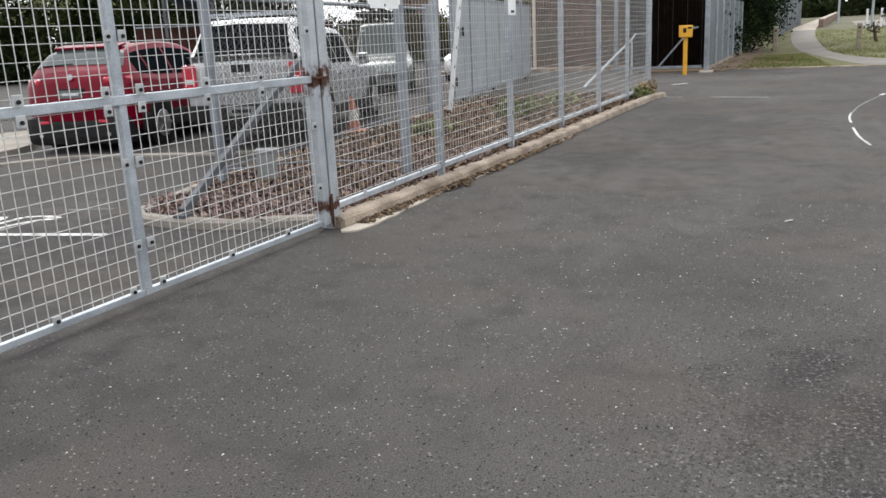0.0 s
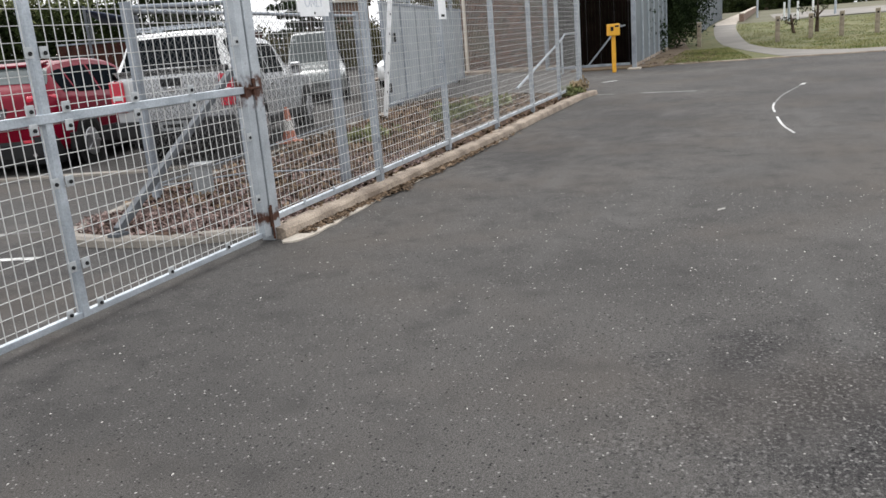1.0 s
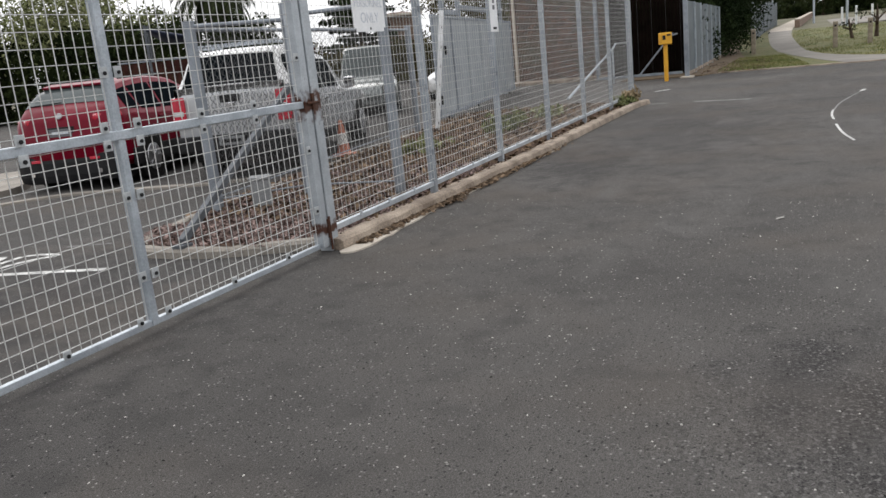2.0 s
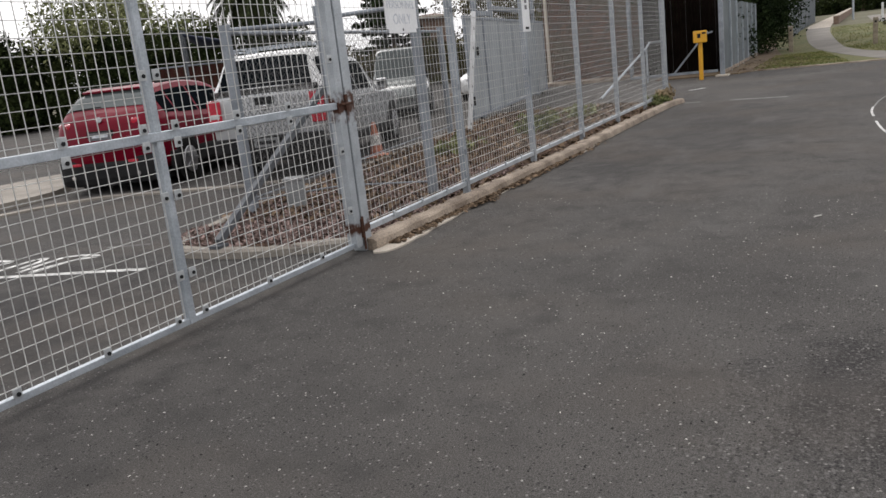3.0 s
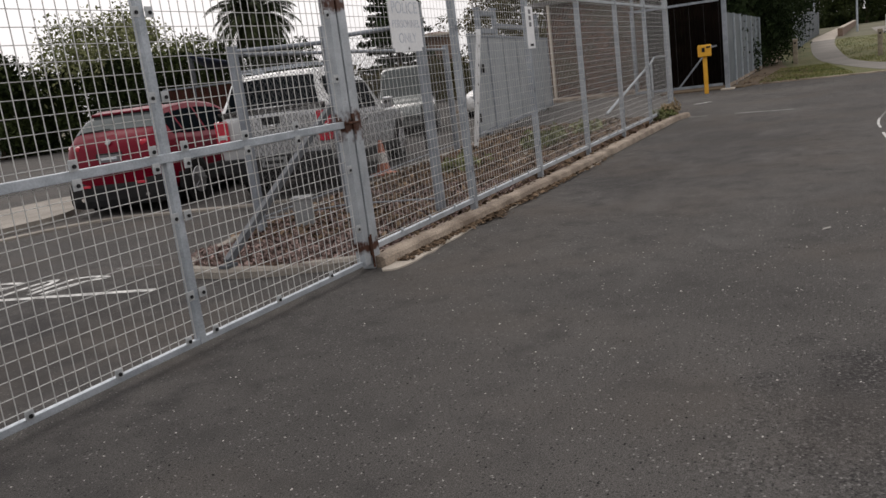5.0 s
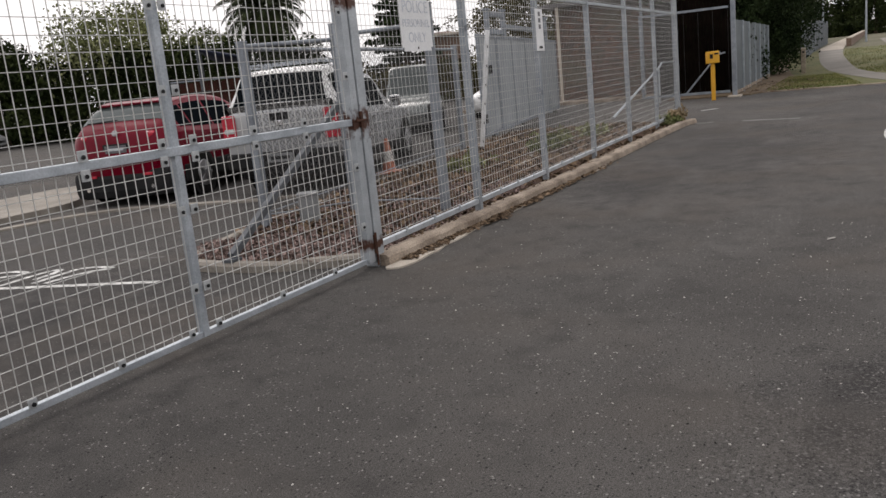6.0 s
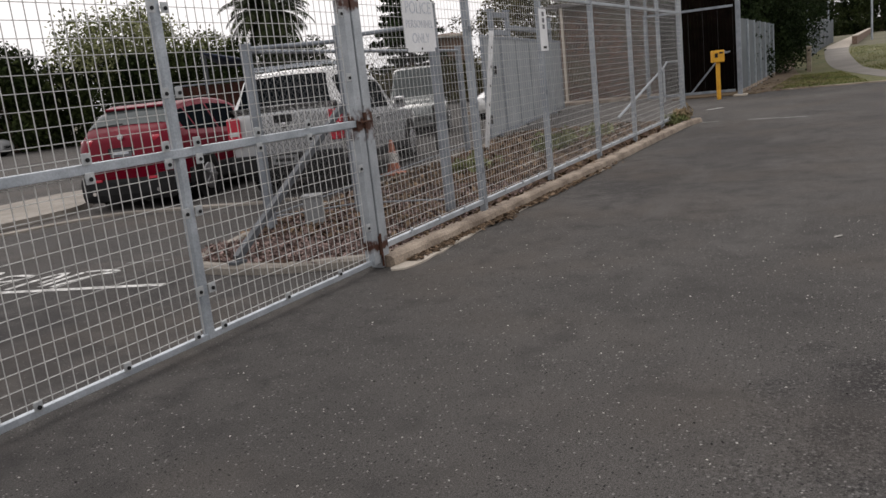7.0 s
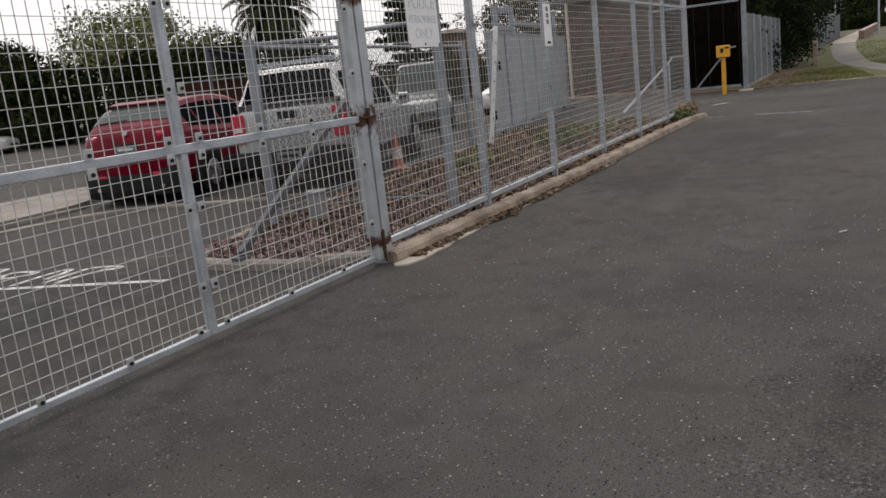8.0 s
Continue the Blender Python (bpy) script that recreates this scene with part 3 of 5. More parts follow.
def bed():
    poly = bed_edge + [(13.2, -0.2), (12.4, -0.2), (9.6, -0.14), (5.6, -0.12), (4.3, -0.07), (2.3, -0.01), (0.13, 0.07)]
    nx, ny = 150, 48
    vs, idx, fs = [], {}, []
    for i in range(nx + 1):
        for j in range(ny + 1):
            x, y = -0.1 + 13.4 * i / nx, -0.2 + 4.2 * j / ny
            if inside(x, y, poly):
                idx[i, j] = len(vs)
                vs.append((x, y, bed_height(x, y) + 0.02 * noise.noise((x * 7, y * 7, 3))))
    for i in range(nx):
        for j in range(ny):
            q = [(i, j), (i + 1, j), (i + 1, j + 1), (i, j + 1)]
            if all(k in idx for k in q):
                fs.append([idx[k] for k in q])
    tagged(raw("mulch_bed", vs, fs, MULCH, True), "dark garden bed covered with bark mulch", "garden bed", kind="structure")
    r = random.Random(8)
    spots, leaves = [], []
    while len(spots) < 20000:
        x, y = r.uniform(-0.05, 4.5), r.uniform(-0.02, 2.9)
        if inside(x, y, poly):
            spots.append((x, y, bed_height(x, y)))
    flakes("bark_chips", spots, 0.036, BARK_CHIP, "pinkish brown bark chips over the garden bed", "mulch", r, 0.9)
    while len(leaves) < 6000:
        x, y = r.uniform(1.0, 13.2), r.uniform(-0.06, 3.6)
        if inside(x, y, poly):
            leaves.append((x, y, bed_height(x, y) + 0.01))
    flakes("leaf_litter", leaves, 0.07, DRY_LEAF, "dry brown leaf litter lying along the fence", "leaves", r, 0.8)


bed()
spots = []
kerb_x, kerb_y = [p[0] for p in kerb_line], [p[1] for p in kerb_line]
while len(spots) < 2300:
    x = abs(rng.gauss(1.9, 1.6)) + 0.3
    drift = 0.5 + 0.5 * noise.noise((x * 2.1, 0, 5))
    if x > 8 or rng.random() > drift * 1.2:
        continue
    y = float(np.interp(x, kerb_x, kerb_y)) - 0.09 - abs(rng.gauss(0, 0.025 + 0.075 * drift * drift))
    spots.append((x, y, 0.012))
flakes("fallen_leaves", spots, 0.045, DRY_LEAF, "small brown leaves swept against the kerb", "leaves", rng, 0.6)
spots = []
while len(spots) < 1300:
    x, y = rng.uniform(-4.2, 2.2), rng.uniform(-4.8, -0.3)
    spots.append((x, y, -0.004))
flakes("stone_chips", spots, 0.011, CHIP_STONE, "tiny pale stone chips loose on the asphalt", "gravel", rng, 0.2, 0.35)
spots = [(rng.uniform(-4.4, 1.0), rng.uniform(-4.9, -0.3), -0.004) for _ in range(650)]
flakes("dark_stone_chips", spots, 0.011, DARK_STONE, "small dark stones loose on the asphalt", "gravel", rng, 0.2, 0.35)
tagged(flakes("twig_chip", [(1.16, -3.44, 0.0)], 0.085, CHIP_STONE, "pale scrap of litter lying on the asphalt", "litter", rng, 0.05, 0.08), kind="")


# ---- painted lines ----
def stroke(name, points, w, mat, label, z=0.004):
    pts = [Vector((p[0], p[1], 0)) for p in points]
    bm = bmesh.new()
    rows = []
    for i, p in enumerate(pts):
        t = (pts[min(i + 1, len(pts) - 1)] - pts[max(i - 1, 0)]).normalized()
        nn = Vector((-t.y, t.x, 0)) * w / 2
        rows.append((bm.verts.new(p + nn + Vector((0, 0, z))), bm.verts.new(p - nn + Vector((0, 0, z)))))
    for a, b in zip(rows, rows[1:]):
        bm.faces.new((a[0], a[1], b[1], b[0]))
    bmesh.ops.recalc_face_normals(bm, faces=bm.faces)
    for f in bm.faces:
        if f.normal.z < 0:
            f.normal_flip()
    return single(name, bm, mat, label, "road marking", kind="structure")


stroke("painted_arc", smooth_line([(5.5, -4.17), (6.3, -4.07), (7.3, -4.02)], 5), 0.034, PAINT_WHITE, "white painted arc on the asphalt")
stroke("painted_arc", smooth_line([(7.9, -4.01), (8.6, -4.0), (9.3, -4.04)], 5), 0.034, PAINT_WHITE, "white painted arc on the asphalt")
stroke("painted_arc", smooth_line([(9.3, -4.05), (10.6, -4.21), (12.5, -4.6)], 5), 0.03, PAINT_WORN, "worn remnant of a painted arc")
stroke("painted_arc", [(12.65, -4.63), (13.0, -4.71)], 0.08, PAINT_WHITE, "white painted arc end on the asphalt")
stroke("painted_dash", [(16.75, 0.02), (17.2, -0.3)], 0.13, PAINT_WHITE, "short white painted dash by the gate")
stroke("painted_dash", [(12.75, -1.45), (12.5, -2.6)], 0.16, PAINT_WORN, "faded white painted dash on the asphalt")
stroke("painted_dash", [(12.85, -0.4), (12.8, -0.85)], 0.12, PAINT_WORN, "faded white painted dash by the kerb")
stroke("bay_line", [(-1.5, 5.9), (-0.95, 3.57), (-0.56, 1.91)], 0.09, PAINT_WHITE, "white painted line in the car park")
for line in ([(-0.62, 4.05), (-0.60, 4.2), (-0.45, 4.27), (-0.36, 4.17), (-0.37, 3.94), (-0.48, 3.93), (-0.6, 4.06)],
             [(-0.87, 3.65), (-0.58, 3.67), (-0.285, 3.67)], [(-0.285, 3.67), (-0.24, 3.58), (-0.42, 3.5), (-0.62, 3.48)],
             [(-0.745, 3.33), (-0.47, 3.36), (-0.19, 3.37)], [(-0.73, 3.18), (-0.47, 3.17), (-0.27, 3.09), (-0.15, 2.95)],
             [(-0.15, 2.95), (-0.1, 3.05), (-0.11, 3.23), (-0.19, 3.37)], [(-0.7, 4.75), (-0.5, 4.72), (-0.3, 4.7)],
             [(-0.3, 4.7), (-0.28, 4.55), (-0.45, 4.5)]):
    stroke("bay_lettering", smooth_line(line, 4), 0.075, PAINT_WHITE, "unreadable white painted lettering stroke")
stroke("bay_line", [(0.35, 2.75), (0.2, 3.2)], 0.06, PAINT_WORN, "worn white painted line in the car park")

# kerbs and raised path inside the car park
tagged(sweep(smooth_line([(9.0, 1.84), (8.2, 1.58), (7.4, 1.34), (6.6, 1.13), (6.0, 1.05)], 6), [(-0.035, -0.03), (-0.035, 0.07), (-0.02, 0.085), (0.02, 0.085), (0.035, 0.07), (0.035, -0.03)],
             "bed_strip", CONCRETE_GREY), "pale curved concrete edging in the mulch bed", "kerb", kind="structure")
tagged(sweep(smooth_line([(0.8, 7.5), (1.9, 7.35), (2.8, 7.05), (3.34, 6.55), (3.52, 5.81), (3.68, 5.2), (3.86, 4.4), (4.3, 3.6)], 6), [(-0.1, -0.03), (-0.1, 0.03), (0.1, 0.03), (0.1, -0.03)],
             "bay_edge", CONCRETE_GREY), "low flat concrete edge behind the parked cars", "kerb", kind="structure")
flat_sheet("raised_path", smooth_line([(-2.0, 7.75), (1.0, 7.82), (2.4, 7.9), (3.4, 8.0), (4.2, 8.5), (5.4, 9.7)], 5) + [(5.9, 10.5), (5.4, 10.8), (3, 10.7), (-2, 10.6)], 0.11, CONCRETE_GREY,
           "raised grey concrete path in the car park", "path", 0.2)


# ---- front gate ----
GY = 0.07


def bracket(parent, x, z, y=GY - 0.04, size=0.06):
    bm = bmesh.new()
    box(bm, (x, y, z), (size, 0.008, size * 1.06), 0.003)
    b = part("bracket", bm, BRACKET, parent)
    bm = bmesh.new()
    lathe(bm, [(0.012, -0.014), (0.012, -0.007), (0.008, -0.005), (0.008, 0.004)], 8, "Y", (x, y, z - 0.005))
    part("bolt", bm, BLACK, b)


def front_gate():
    g = thing("mesh_gate", (0, 0, 0), -1.4, label="tall closed galvanised steel gate with welded wire mesh", category="gate")
    top = 2.95
    for name, a, b in (("stile", (0.035, GY, 0.05), (0.035, GY, top)), ("stile", (-1.917, GY, 0.05), (-1.917, GY, top)),
                       ("stile", (-3.9, GY, 0.05), (-3.9, GY, top)), ("bottom_rail", (-3.93, GY, 0.068), (-0.012, GY, 0.068)),
                       ("middle_rail", (-3.87, GY - 0.008, 1.243), (-0.012, GY - 0.008, 1.232)), ("top_rail", (-3.87, GY, top - 0.03), (-0.012, GY, top - 0.03))):
        bm = bmesh.new()
        w = 0.04 if name == "bottom_rail" else 0.092 if a[0] > -1 and name == "stile" else 0.055
        bar(bm, a, b, w, w, 0.005)
        part(name, bm, RUST_POST if name == "stile" and a[0] > -1 else GALV, g)
    wire_panel(-3.87, -1.948, 0.092, 1.212, GY + 0.005, g, r=0.003)
    wire_panel(-1.885, -0.015, 0.092, 1.212, GY + 0.005, g, r=0.003)
    wire_panel(-3.87, -1.948, 1.272, top - 0.06, GY + 0.005, g, r=0.003)
    wire_panel(-1.885, -0.015, 1.272, top - 0.06, GY + 0.005, g, r=0.003)
    for z in (0.377, 0.872, 1.604, 2.1):
        for dx in (-0.053, 0.053):
            bracket(g, -1.917 + dx, z)
        bracket(g, -0.04, z)
    for x in (-3.3, -2.616, -2.055, -1.8, -1.234, -0.672):
        for dz in (-0.052, 0.052):
            bracket(g, x, 1.242 + dz, GY - 0.055)
    for x in (-3.16, -2.59, -2.04, -1.8, -1.14, -0.49):
        bracket(g, x, 0.106, GY - 0.028, 0.05)
    bm = bmesh.new()
    box(bm, (0.095, GY - 0.05, 1.25), (0.035, 0.03, 0.13), 0.006)
    tube(bm, (0.0, GY - 0.065, 1.24), (0.17, GY - 0.065, 1.24), 0.01)
    part("latch", bm, RUST, g, "rusted slide latch")
    bm = bmesh.new()
    box(bm, (0.088, GY - 0.05, 0.2), (0.03, 0.03, 0.16), 0.006)
    tube(bm, (0.088, GY - 0.062, 0.02), (0.088, GY - 0.062, 0.3), 0.01)
    part("drop_bolt", bm, RUST, g, "rusted drop bolt")
    p = thing("gate_post", label="galvanised steel gate post with brown rust stains", category="post")
    bm = bmesh.new()
    bar(bm, (0.158, GY + 0.005, 0), (0.158, GY + 0.005, 3.0), 0.12, 0.12, 0.008)
    part("shaft", bm, RUST_POST, p)
    bm = bmesh.new()
    box(bm, (0.158, GY + 0.005, 3.008), (0.13, 0.13, 0.016), 0.004)
    part("cap", bm, GALV, p)


front_gate()

# ---- front fence ----
FY = 0.12
POSTS = [2.48, 4.72, 7.05, 9.41, 11.78, 14.17]


def front_fence():
    f = thing("mesh_fence", label="tall galvanised steel fence with welded wire mesh panels", category="fence")
    xs = [0.19] + POSTS
    for i, x in enumerate(POSTS):
        bm = bmesh.new()
        bar(bm, (x, FY, 0.02), (x, FY, 3.0), 0.07, 0.07, 0.006)
        box(bm, (x, FY, 3.006), (0.08, 0.08, 0.012), 0.003)
        post = part("post", bm, GALV_POST, f)
        for z in (0.5, 1.2, 2.0):
            bm = bmesh.new()
            box(bm, (x - 0.03, FY - 0.045, z), (0.03, 0.018, 0.06), 0.003)
            part("clamp", bm, GALV_DULL, post)
    for a, b in zip(xs, xs[1:]):
        for z, w in ((0.15, 0.05), (2.42, 0.045), (2.97, 0.05)):
            bm = bmesh.new()
            bar(bm, (a + 0.04, FY, z), (b - 0.038, FY, z), w, w, 0.005)
            part("rail", bm, GALV, f)
        wire_panel(a + 0.04, b - 0.038, 0.178, 2.95, FY - 0.032, f, r=0.0029, upright=0.0019)
        for k in range(1, 4):
            x = a + (b - a) * k / 4
            bm = bmesh.new()
            box(bm, (x, FY - 0.04, 0.185), (0.03, 0.012, 0.05), 0.003)
            part("clip", bm, GALV, f)
    # doubled corner post
    bm = bmesh.new()
    bar(bm, (POSTS[-1] + 0.12, FY + 0.06, 0.02), (POSTS[-1] + 0.12, FY + 0.06, 3.0), 0.09, 0.09, 0.006)
    part("corner_post", bm, GALV_DULL, f)


front_fence()


def text_mesh(words, size):
    cu = bpy.data.curves.new("words", "FONT")
    cu.body, cu.size, cu.align_x, cu.align_y, cu.extrude = words, size, "CENTER", "CENTER", 0.0008
    ob = bpy.data.objects.new("words", cu)
    me = bpy.data.meshes.new_from_object(ob)
    bpy.data.objects.remove(ob)
    me.materials.clear()
    me.materials.append(SIGN_TEXT)
    return me


def signs():
    s = thing("sign", (1.32, FY - 0.055, 2.032), label="white metal sign with faded lettering on the fence", category="sign")
    bm = bmesh.new()
    box(bm, (0, 0, 0), (0.6, 0.008, 0.5), 0)
    bmesh.ops.bevel(bm, geom=[e for e in bm.edges if abs(e.verts[0].co.y - e.verts[1].co.y) > 0.004], offset=0.035, segments=4, affect="EDGES")
    part("plate", bm, SIGN_WHITE, s)
    for words, z, size in (("POLICE", 0.145, 0.155), ("PERSONNEL", 0.0, 0.1), ("ONLY", -0.13, 0.13)):
        ob = new("lettering", text_mesh(words, size))
        ob.parent = s
        ob.matrix_local = pose(0, -0.0055, z, 90, 0, 0)
    for z in (0.222, -0.222):
        bm = bmesh.new()
        lathe(bm, [(0.012, 0.006), (0.012, -0.006), (0.006, -0.009)], 10, "Y", (0, 0, z))
        part("bolt", bm, BLACK, s)
    n = thing("sign", (POSTS[1] - 0.01, FY - 0.06, 1.995), label="narrow white number sign clamped to a fence post", category="sign")
    bm = bmesh.new()
    box(bm, (0, 0, 0), (0.26, 0.012, 0.53), 0.004)
    part("plate", bm, SIGN_WHITE, n)
    for z in (0.2, 0.12, 0.04):
        bm = bmesh.new()
        box(bm, (0, -0.008, z), (0.075, 0.003, 0.055), 0)
        part("dark_bar", bm, PLATE, n)
    bm = bmesh.new()
    box(bm, (0, -0.008, -0.22), (0.12, 0.003, 0.03), 0)
    part("dark_bar", bm, BLACK, n)


signs()


# ---- inner chain-link enclosure ----
def inner_fence():
    f = thing("chain_fence", label="grey pipe-framed chain-link fence behind the gate", category="fence")
    a, b, d, e = (1.56, 2.35), (2.35, 1.68), (2.42, 0.5), (8.9, 3.3)
    for (x, y), h, r in ((a, 2.1, 0.045), (b, 2.22, 0.03), (d, 2.3, 0.045), (e, 2.1, 0.045)):
        bm = bmesh.new()
        bar(bm, (x, y, 0.03), (x, y, h), 2 * r, 2 * r, 0.008)
        p = part("post", bm, GALV_DULL, f)
        bm = bmesh.new()
        box(bm, (x, y, h + 0.008), (2.2 * r, 2.2 * r, 0.016), 0.004)
        part("cap", bm, GALV_DULL, p)
    for p, q, z in ((a, b, 2.06), (b, d, 2.1), (a, e, 2.03), (a, b, 0.2), (b, d, 0.2), (a, e, 0.22)):
        bm = bmesh.new()
        tube(bm, (*p, z), (*q, z), 0.024 if z > 1 else 0.01)
        part("rail", bm, GALV_DULL, f, smooth=False)
    chain_panel(a, b, 0.2, 2.06, f)
    chain_panel(b, d, 0.2, 2.1, f)
    chain_panel(a, e, 0.22, 2.03, f)
    bm = bmesh.new()
    bar(bm, (2.28, 1.68, 1.34), (-0.12, 1.42, 0.13), 0.06, 0.07, 0.006)
    box(bm, (-0.12, 1.42, 0.1), (0.14, 0.12, 0.03), 0.006)
    part("stay", bm, STAY_STEEL, f, "slanting steel stay bolted to the bed")


inner_fence()
pit = thing("service_box", (1.72, 1.86, 0.06), 30, label="grey service box standing in the mulch bed", category="service box")
bm = bmesh.new()
box(bm, (0, 0, 0.16), (0.2, 0.2, 0.34), 0.012)
part("body", bm, PIT_GREY, pit)
bm = bmesh.new()
box(bm, (0, 0, 0.345), (0.23, 0.23, 0.03), 0.01)
part("lid", bm, PIT_GREY, pit)



def cone():
    c = thing("traffic_cone", (6.5, 3.6, 0.0), label="orange traffic cone with pale collar", category="traffic cone")
    bm = bmesh.new()
    box(bm, (0, 0, 0.02), (0.36, 0.36, 0.04), 0.012)
    part("base", bm, ORANGE, c)
    bm = bmesh.new()
    lathe(bm, [(0.13, 0.04), (0.12, 0.06), (0.035, 0.58), (0.025, 0.60)], 20)
    part("body", bm, ORANGE, c, smooth=False)
    bm = bmesh.new()
    lathe(bm, [(0.1, 0.18), (0.07, 0.38)], 20)
    part("collar", bm, CREAM, c)


cone()


def hoop(at, turn):
    h = thing("barrier_hoop", at, turn, label="dark painted steel barrier hoop beside the parked ute", category="barrier", group="hoops by the ute")
    bm = bmesh.new()
    tube(bm, (0, 0, 0), (0, 0, 0.95), 0.035)
    part("upright", bm, BLACK, h)
    bm = bmesh.new()
    tube(bm, (0.5, 0, 0), (0.5, 0, 0.95), 0.035)
    part("upright", bm, BLACK, h)
    bm = bmesh.new()
    tube(bm, (-0.03, 0, 0.96), (0.53, 0, 0.96), 0.035)
    part("crossbar", bm, BLACK, h)
    return h


h1 = hoop((10.1, 4.55, 0), 30)
copy_thing(h1, pose(10.9, 4.9, 0, 0, 0, 30))


# ---- vehicles ----
def section(st):
    x, zb, zt, zr, w, wt, wr = st
    half = [(0, zb), (w * 0.9, zb), (w * 0.985, zb + 0.09), (w, zb + 0.55 * (zt - zb)), (w * 0.985, zt - 0.04), (wt, zt), (wr, zr - 0.035), (wr * 0.86, zr), (0, zr + 0.012)]
    full = half + [(-y, z) for y, z in reversed(half[1:-1])]
    return [np.array((x, y, z)) for y, z in full]


def loft(stations):
    rows = [section(s) for s in stations]
    return rows


def column(rows, i, a, j):
    """A smooth point a of the way from station i to the next, on section point j."""
    n, m = len(rows[0]), len(rows)
    j %= n
    x = [r[0][0] for r in rows]

    def slope_at(k):
        if k == 0 or k == m - 1:
            q = 0 if k == 0 else m - 2
            return (rows[q + 1][j] - rows[q][j]) / (x[q + 1] - x[q])
        h0, h1 = x[k] - x[k - 1], x[k + 1] - x[k]
        d0, d1 = (rows[k][j] - rows[k - 1][j]) / h0, (rows[k + 1][j] - rows[k][j]) / h1
        same = d0 * d1 > 0
        w0, w1 = 2 * h1 + h0, h1 + 2 * h0
        return np.where(same, (w0 + w1) / (w0 / np.where(same, d0, 1) + w1 / np.where(same, d1, 1)), 0)

    h = x[i + 1] - x[i]
    p, q, u, v = rows[i][j], rows[i + 1][j], slope_at(i) * h, slope_at(i + 1) * h
    r = (2 * a ** 3 - 3 * a * a + 1) * p + (a ** 3 - 2 * a * a + a) * u + (3 * a * a - 2 * a ** 3) * q + (a ** 3 - a * a) * v
    r[0] = x[i] + a * h
    return r


def surf(rows, s, c):
    i = max(0, min(int(s), len(rows) - 2))
    j = int(math.floor(c))
    b = c - j
    return (1 - b) * column(rows, i, s - i, j) + b * column(rows, i, s - i, j + 1)


def loft_part(name, rows, mat, parent, label="", smooth=True):
    bm = bmesh.new()
    n, m = len(rows[0]), len(rows)
    fine = [[column(rows, i, k / 4, j) for j in range(n)] for i in range(m - 1) for k in range(4)] + [rows[-1]]
    vs = [[bm.verts.new(p) for p in r] for r in fine]
    for a, b in zip(vs, vs[1:]):
        for j in range(n):
            bm.faces.new((a[j], a[(j + 1) % n], b[(j + 1) % n], b[j]))
    bm.faces.new(list(reversed(vs[0])))
    bm.faces.new(vs[-1])
    bmesh.ops.recalc_face_normals(bm, faces=bm.faces)
    ob = part(name, bm, mat, parent, label, smooth)
    md = ob.modifiers.new("soft", "BEVEL")
    md.width, md.segments, md.limit_method, md.angle_limit = 0.03, 3, "ANGLE", radians(28)
    return ob


def patch(name, rows, s0, s1, c0, c1, mat, parent, label="", off=0.008, ns=4, nc=4, deep=0.03):
    """A panel that follows the body, a little proud of it."""
    grid = []
    for i in range(ns + 1):
        r = []
        for j in range(nc + 1):
            s, c = s0 + (s1 - s0) * i / ns, c0 + (c1 - c0) * j / nc
            e = 0.02
            ds = surf(rows, min(s + e, len(rows) - 1.001), c) - surf(rows, max(s - e, 0), c)
            dc = surf(rows, s, c + e) - surf(rows, s, c - e)
            nn = np.cross(dc, ds)
            nn = nn / (np.linalg.norm(nn) + 1e-9)
            p = surf(rows, s, c)
            if nn.dot(p - np.array((p[0] if 0.6 < s < len(rows) - 2 else p[0] + (1 if s < 1 else -1), 0, 0.9))) < 0:
                nn = -nn
            r.append((p + nn * off, p - nn * deep))
        grid.append(r)
    bm = bmesh.new()
    top = [[bm.verts.new(q[0]) for q in r] for r in grid]
    low = [[bm.verts.new(q[1]) for q in r] for r in grid]
    for i in range(ns):
        for j in range(nc):
            bm.faces.new((top[i][j], top[i][j + 1], top[i + 1][j + 1], top[i + 1][j]))
    for i in range(ns):
        for j in (0, nc):
            bm.faces.new((top[i][j], top[i + 1][j], low[i + 1][j], low[i][j]))
    for j in range(nc):
        for i in (0, ns):
            bm.faces.new((top[i][j], top[i][j + 1], low[i][j + 1], low[i][j]))
    bmesh.ops.recalc_face_normals(bm, faces=bm.faces)
    return part(name, bm, mat, parent, label)


def wheel(car, x, y, r=0.36, wd=0.22):
    sg = 1 if y > 0 else -1
    bm = bmesh.new()
    lathe(bm, [(r * 0.62, -wd / 2), (r * 0.94, -wd / 2), (r, -wd / 2 + 0.03), (r, wd / 2 - 0.03), (r * 0.94, wd / 2), (r * 0.62, wd / 2)], 28, "Y", (x, y, r))
    t = part("wheel", bm, TYRE, car, "black rubber tyre")
    bm = bmesh.new()
    lathe(bm, [(r * 0.62, 0.0), (r * 0.6, sg * 0.012), (r * 0.2, sg * 0.03), (r * 0.16, sg * 0.045)], 20, "Y", (x, y + sg * wd / 2, r))
    for k in range(5):
        q = 2 * math.pi * k / 5
        bar(bm, (x, y + sg * (wd / 2 + 0.03), r), (x + math.cos(q) * r * 0.58, y + sg * (wd / 2 + 0.02), r + math.sin(q) * r * 0.58), 0.045, 0.03, 0.004, (0, 1, 0))
    part("rim", bm, RIM, t, "alloy rim")


def arch(car, x, y, r):
    bm = bmesh.new()
    sg = 1 if y > 0 else -1
    lathe(bm, [(r, 0), (r, sg * 0.012), (r * 0.93, sg * 0.016)], 28, "Y", (x, y, r * 0.86))
    part("wheel_arch", bm, BLACK, car)


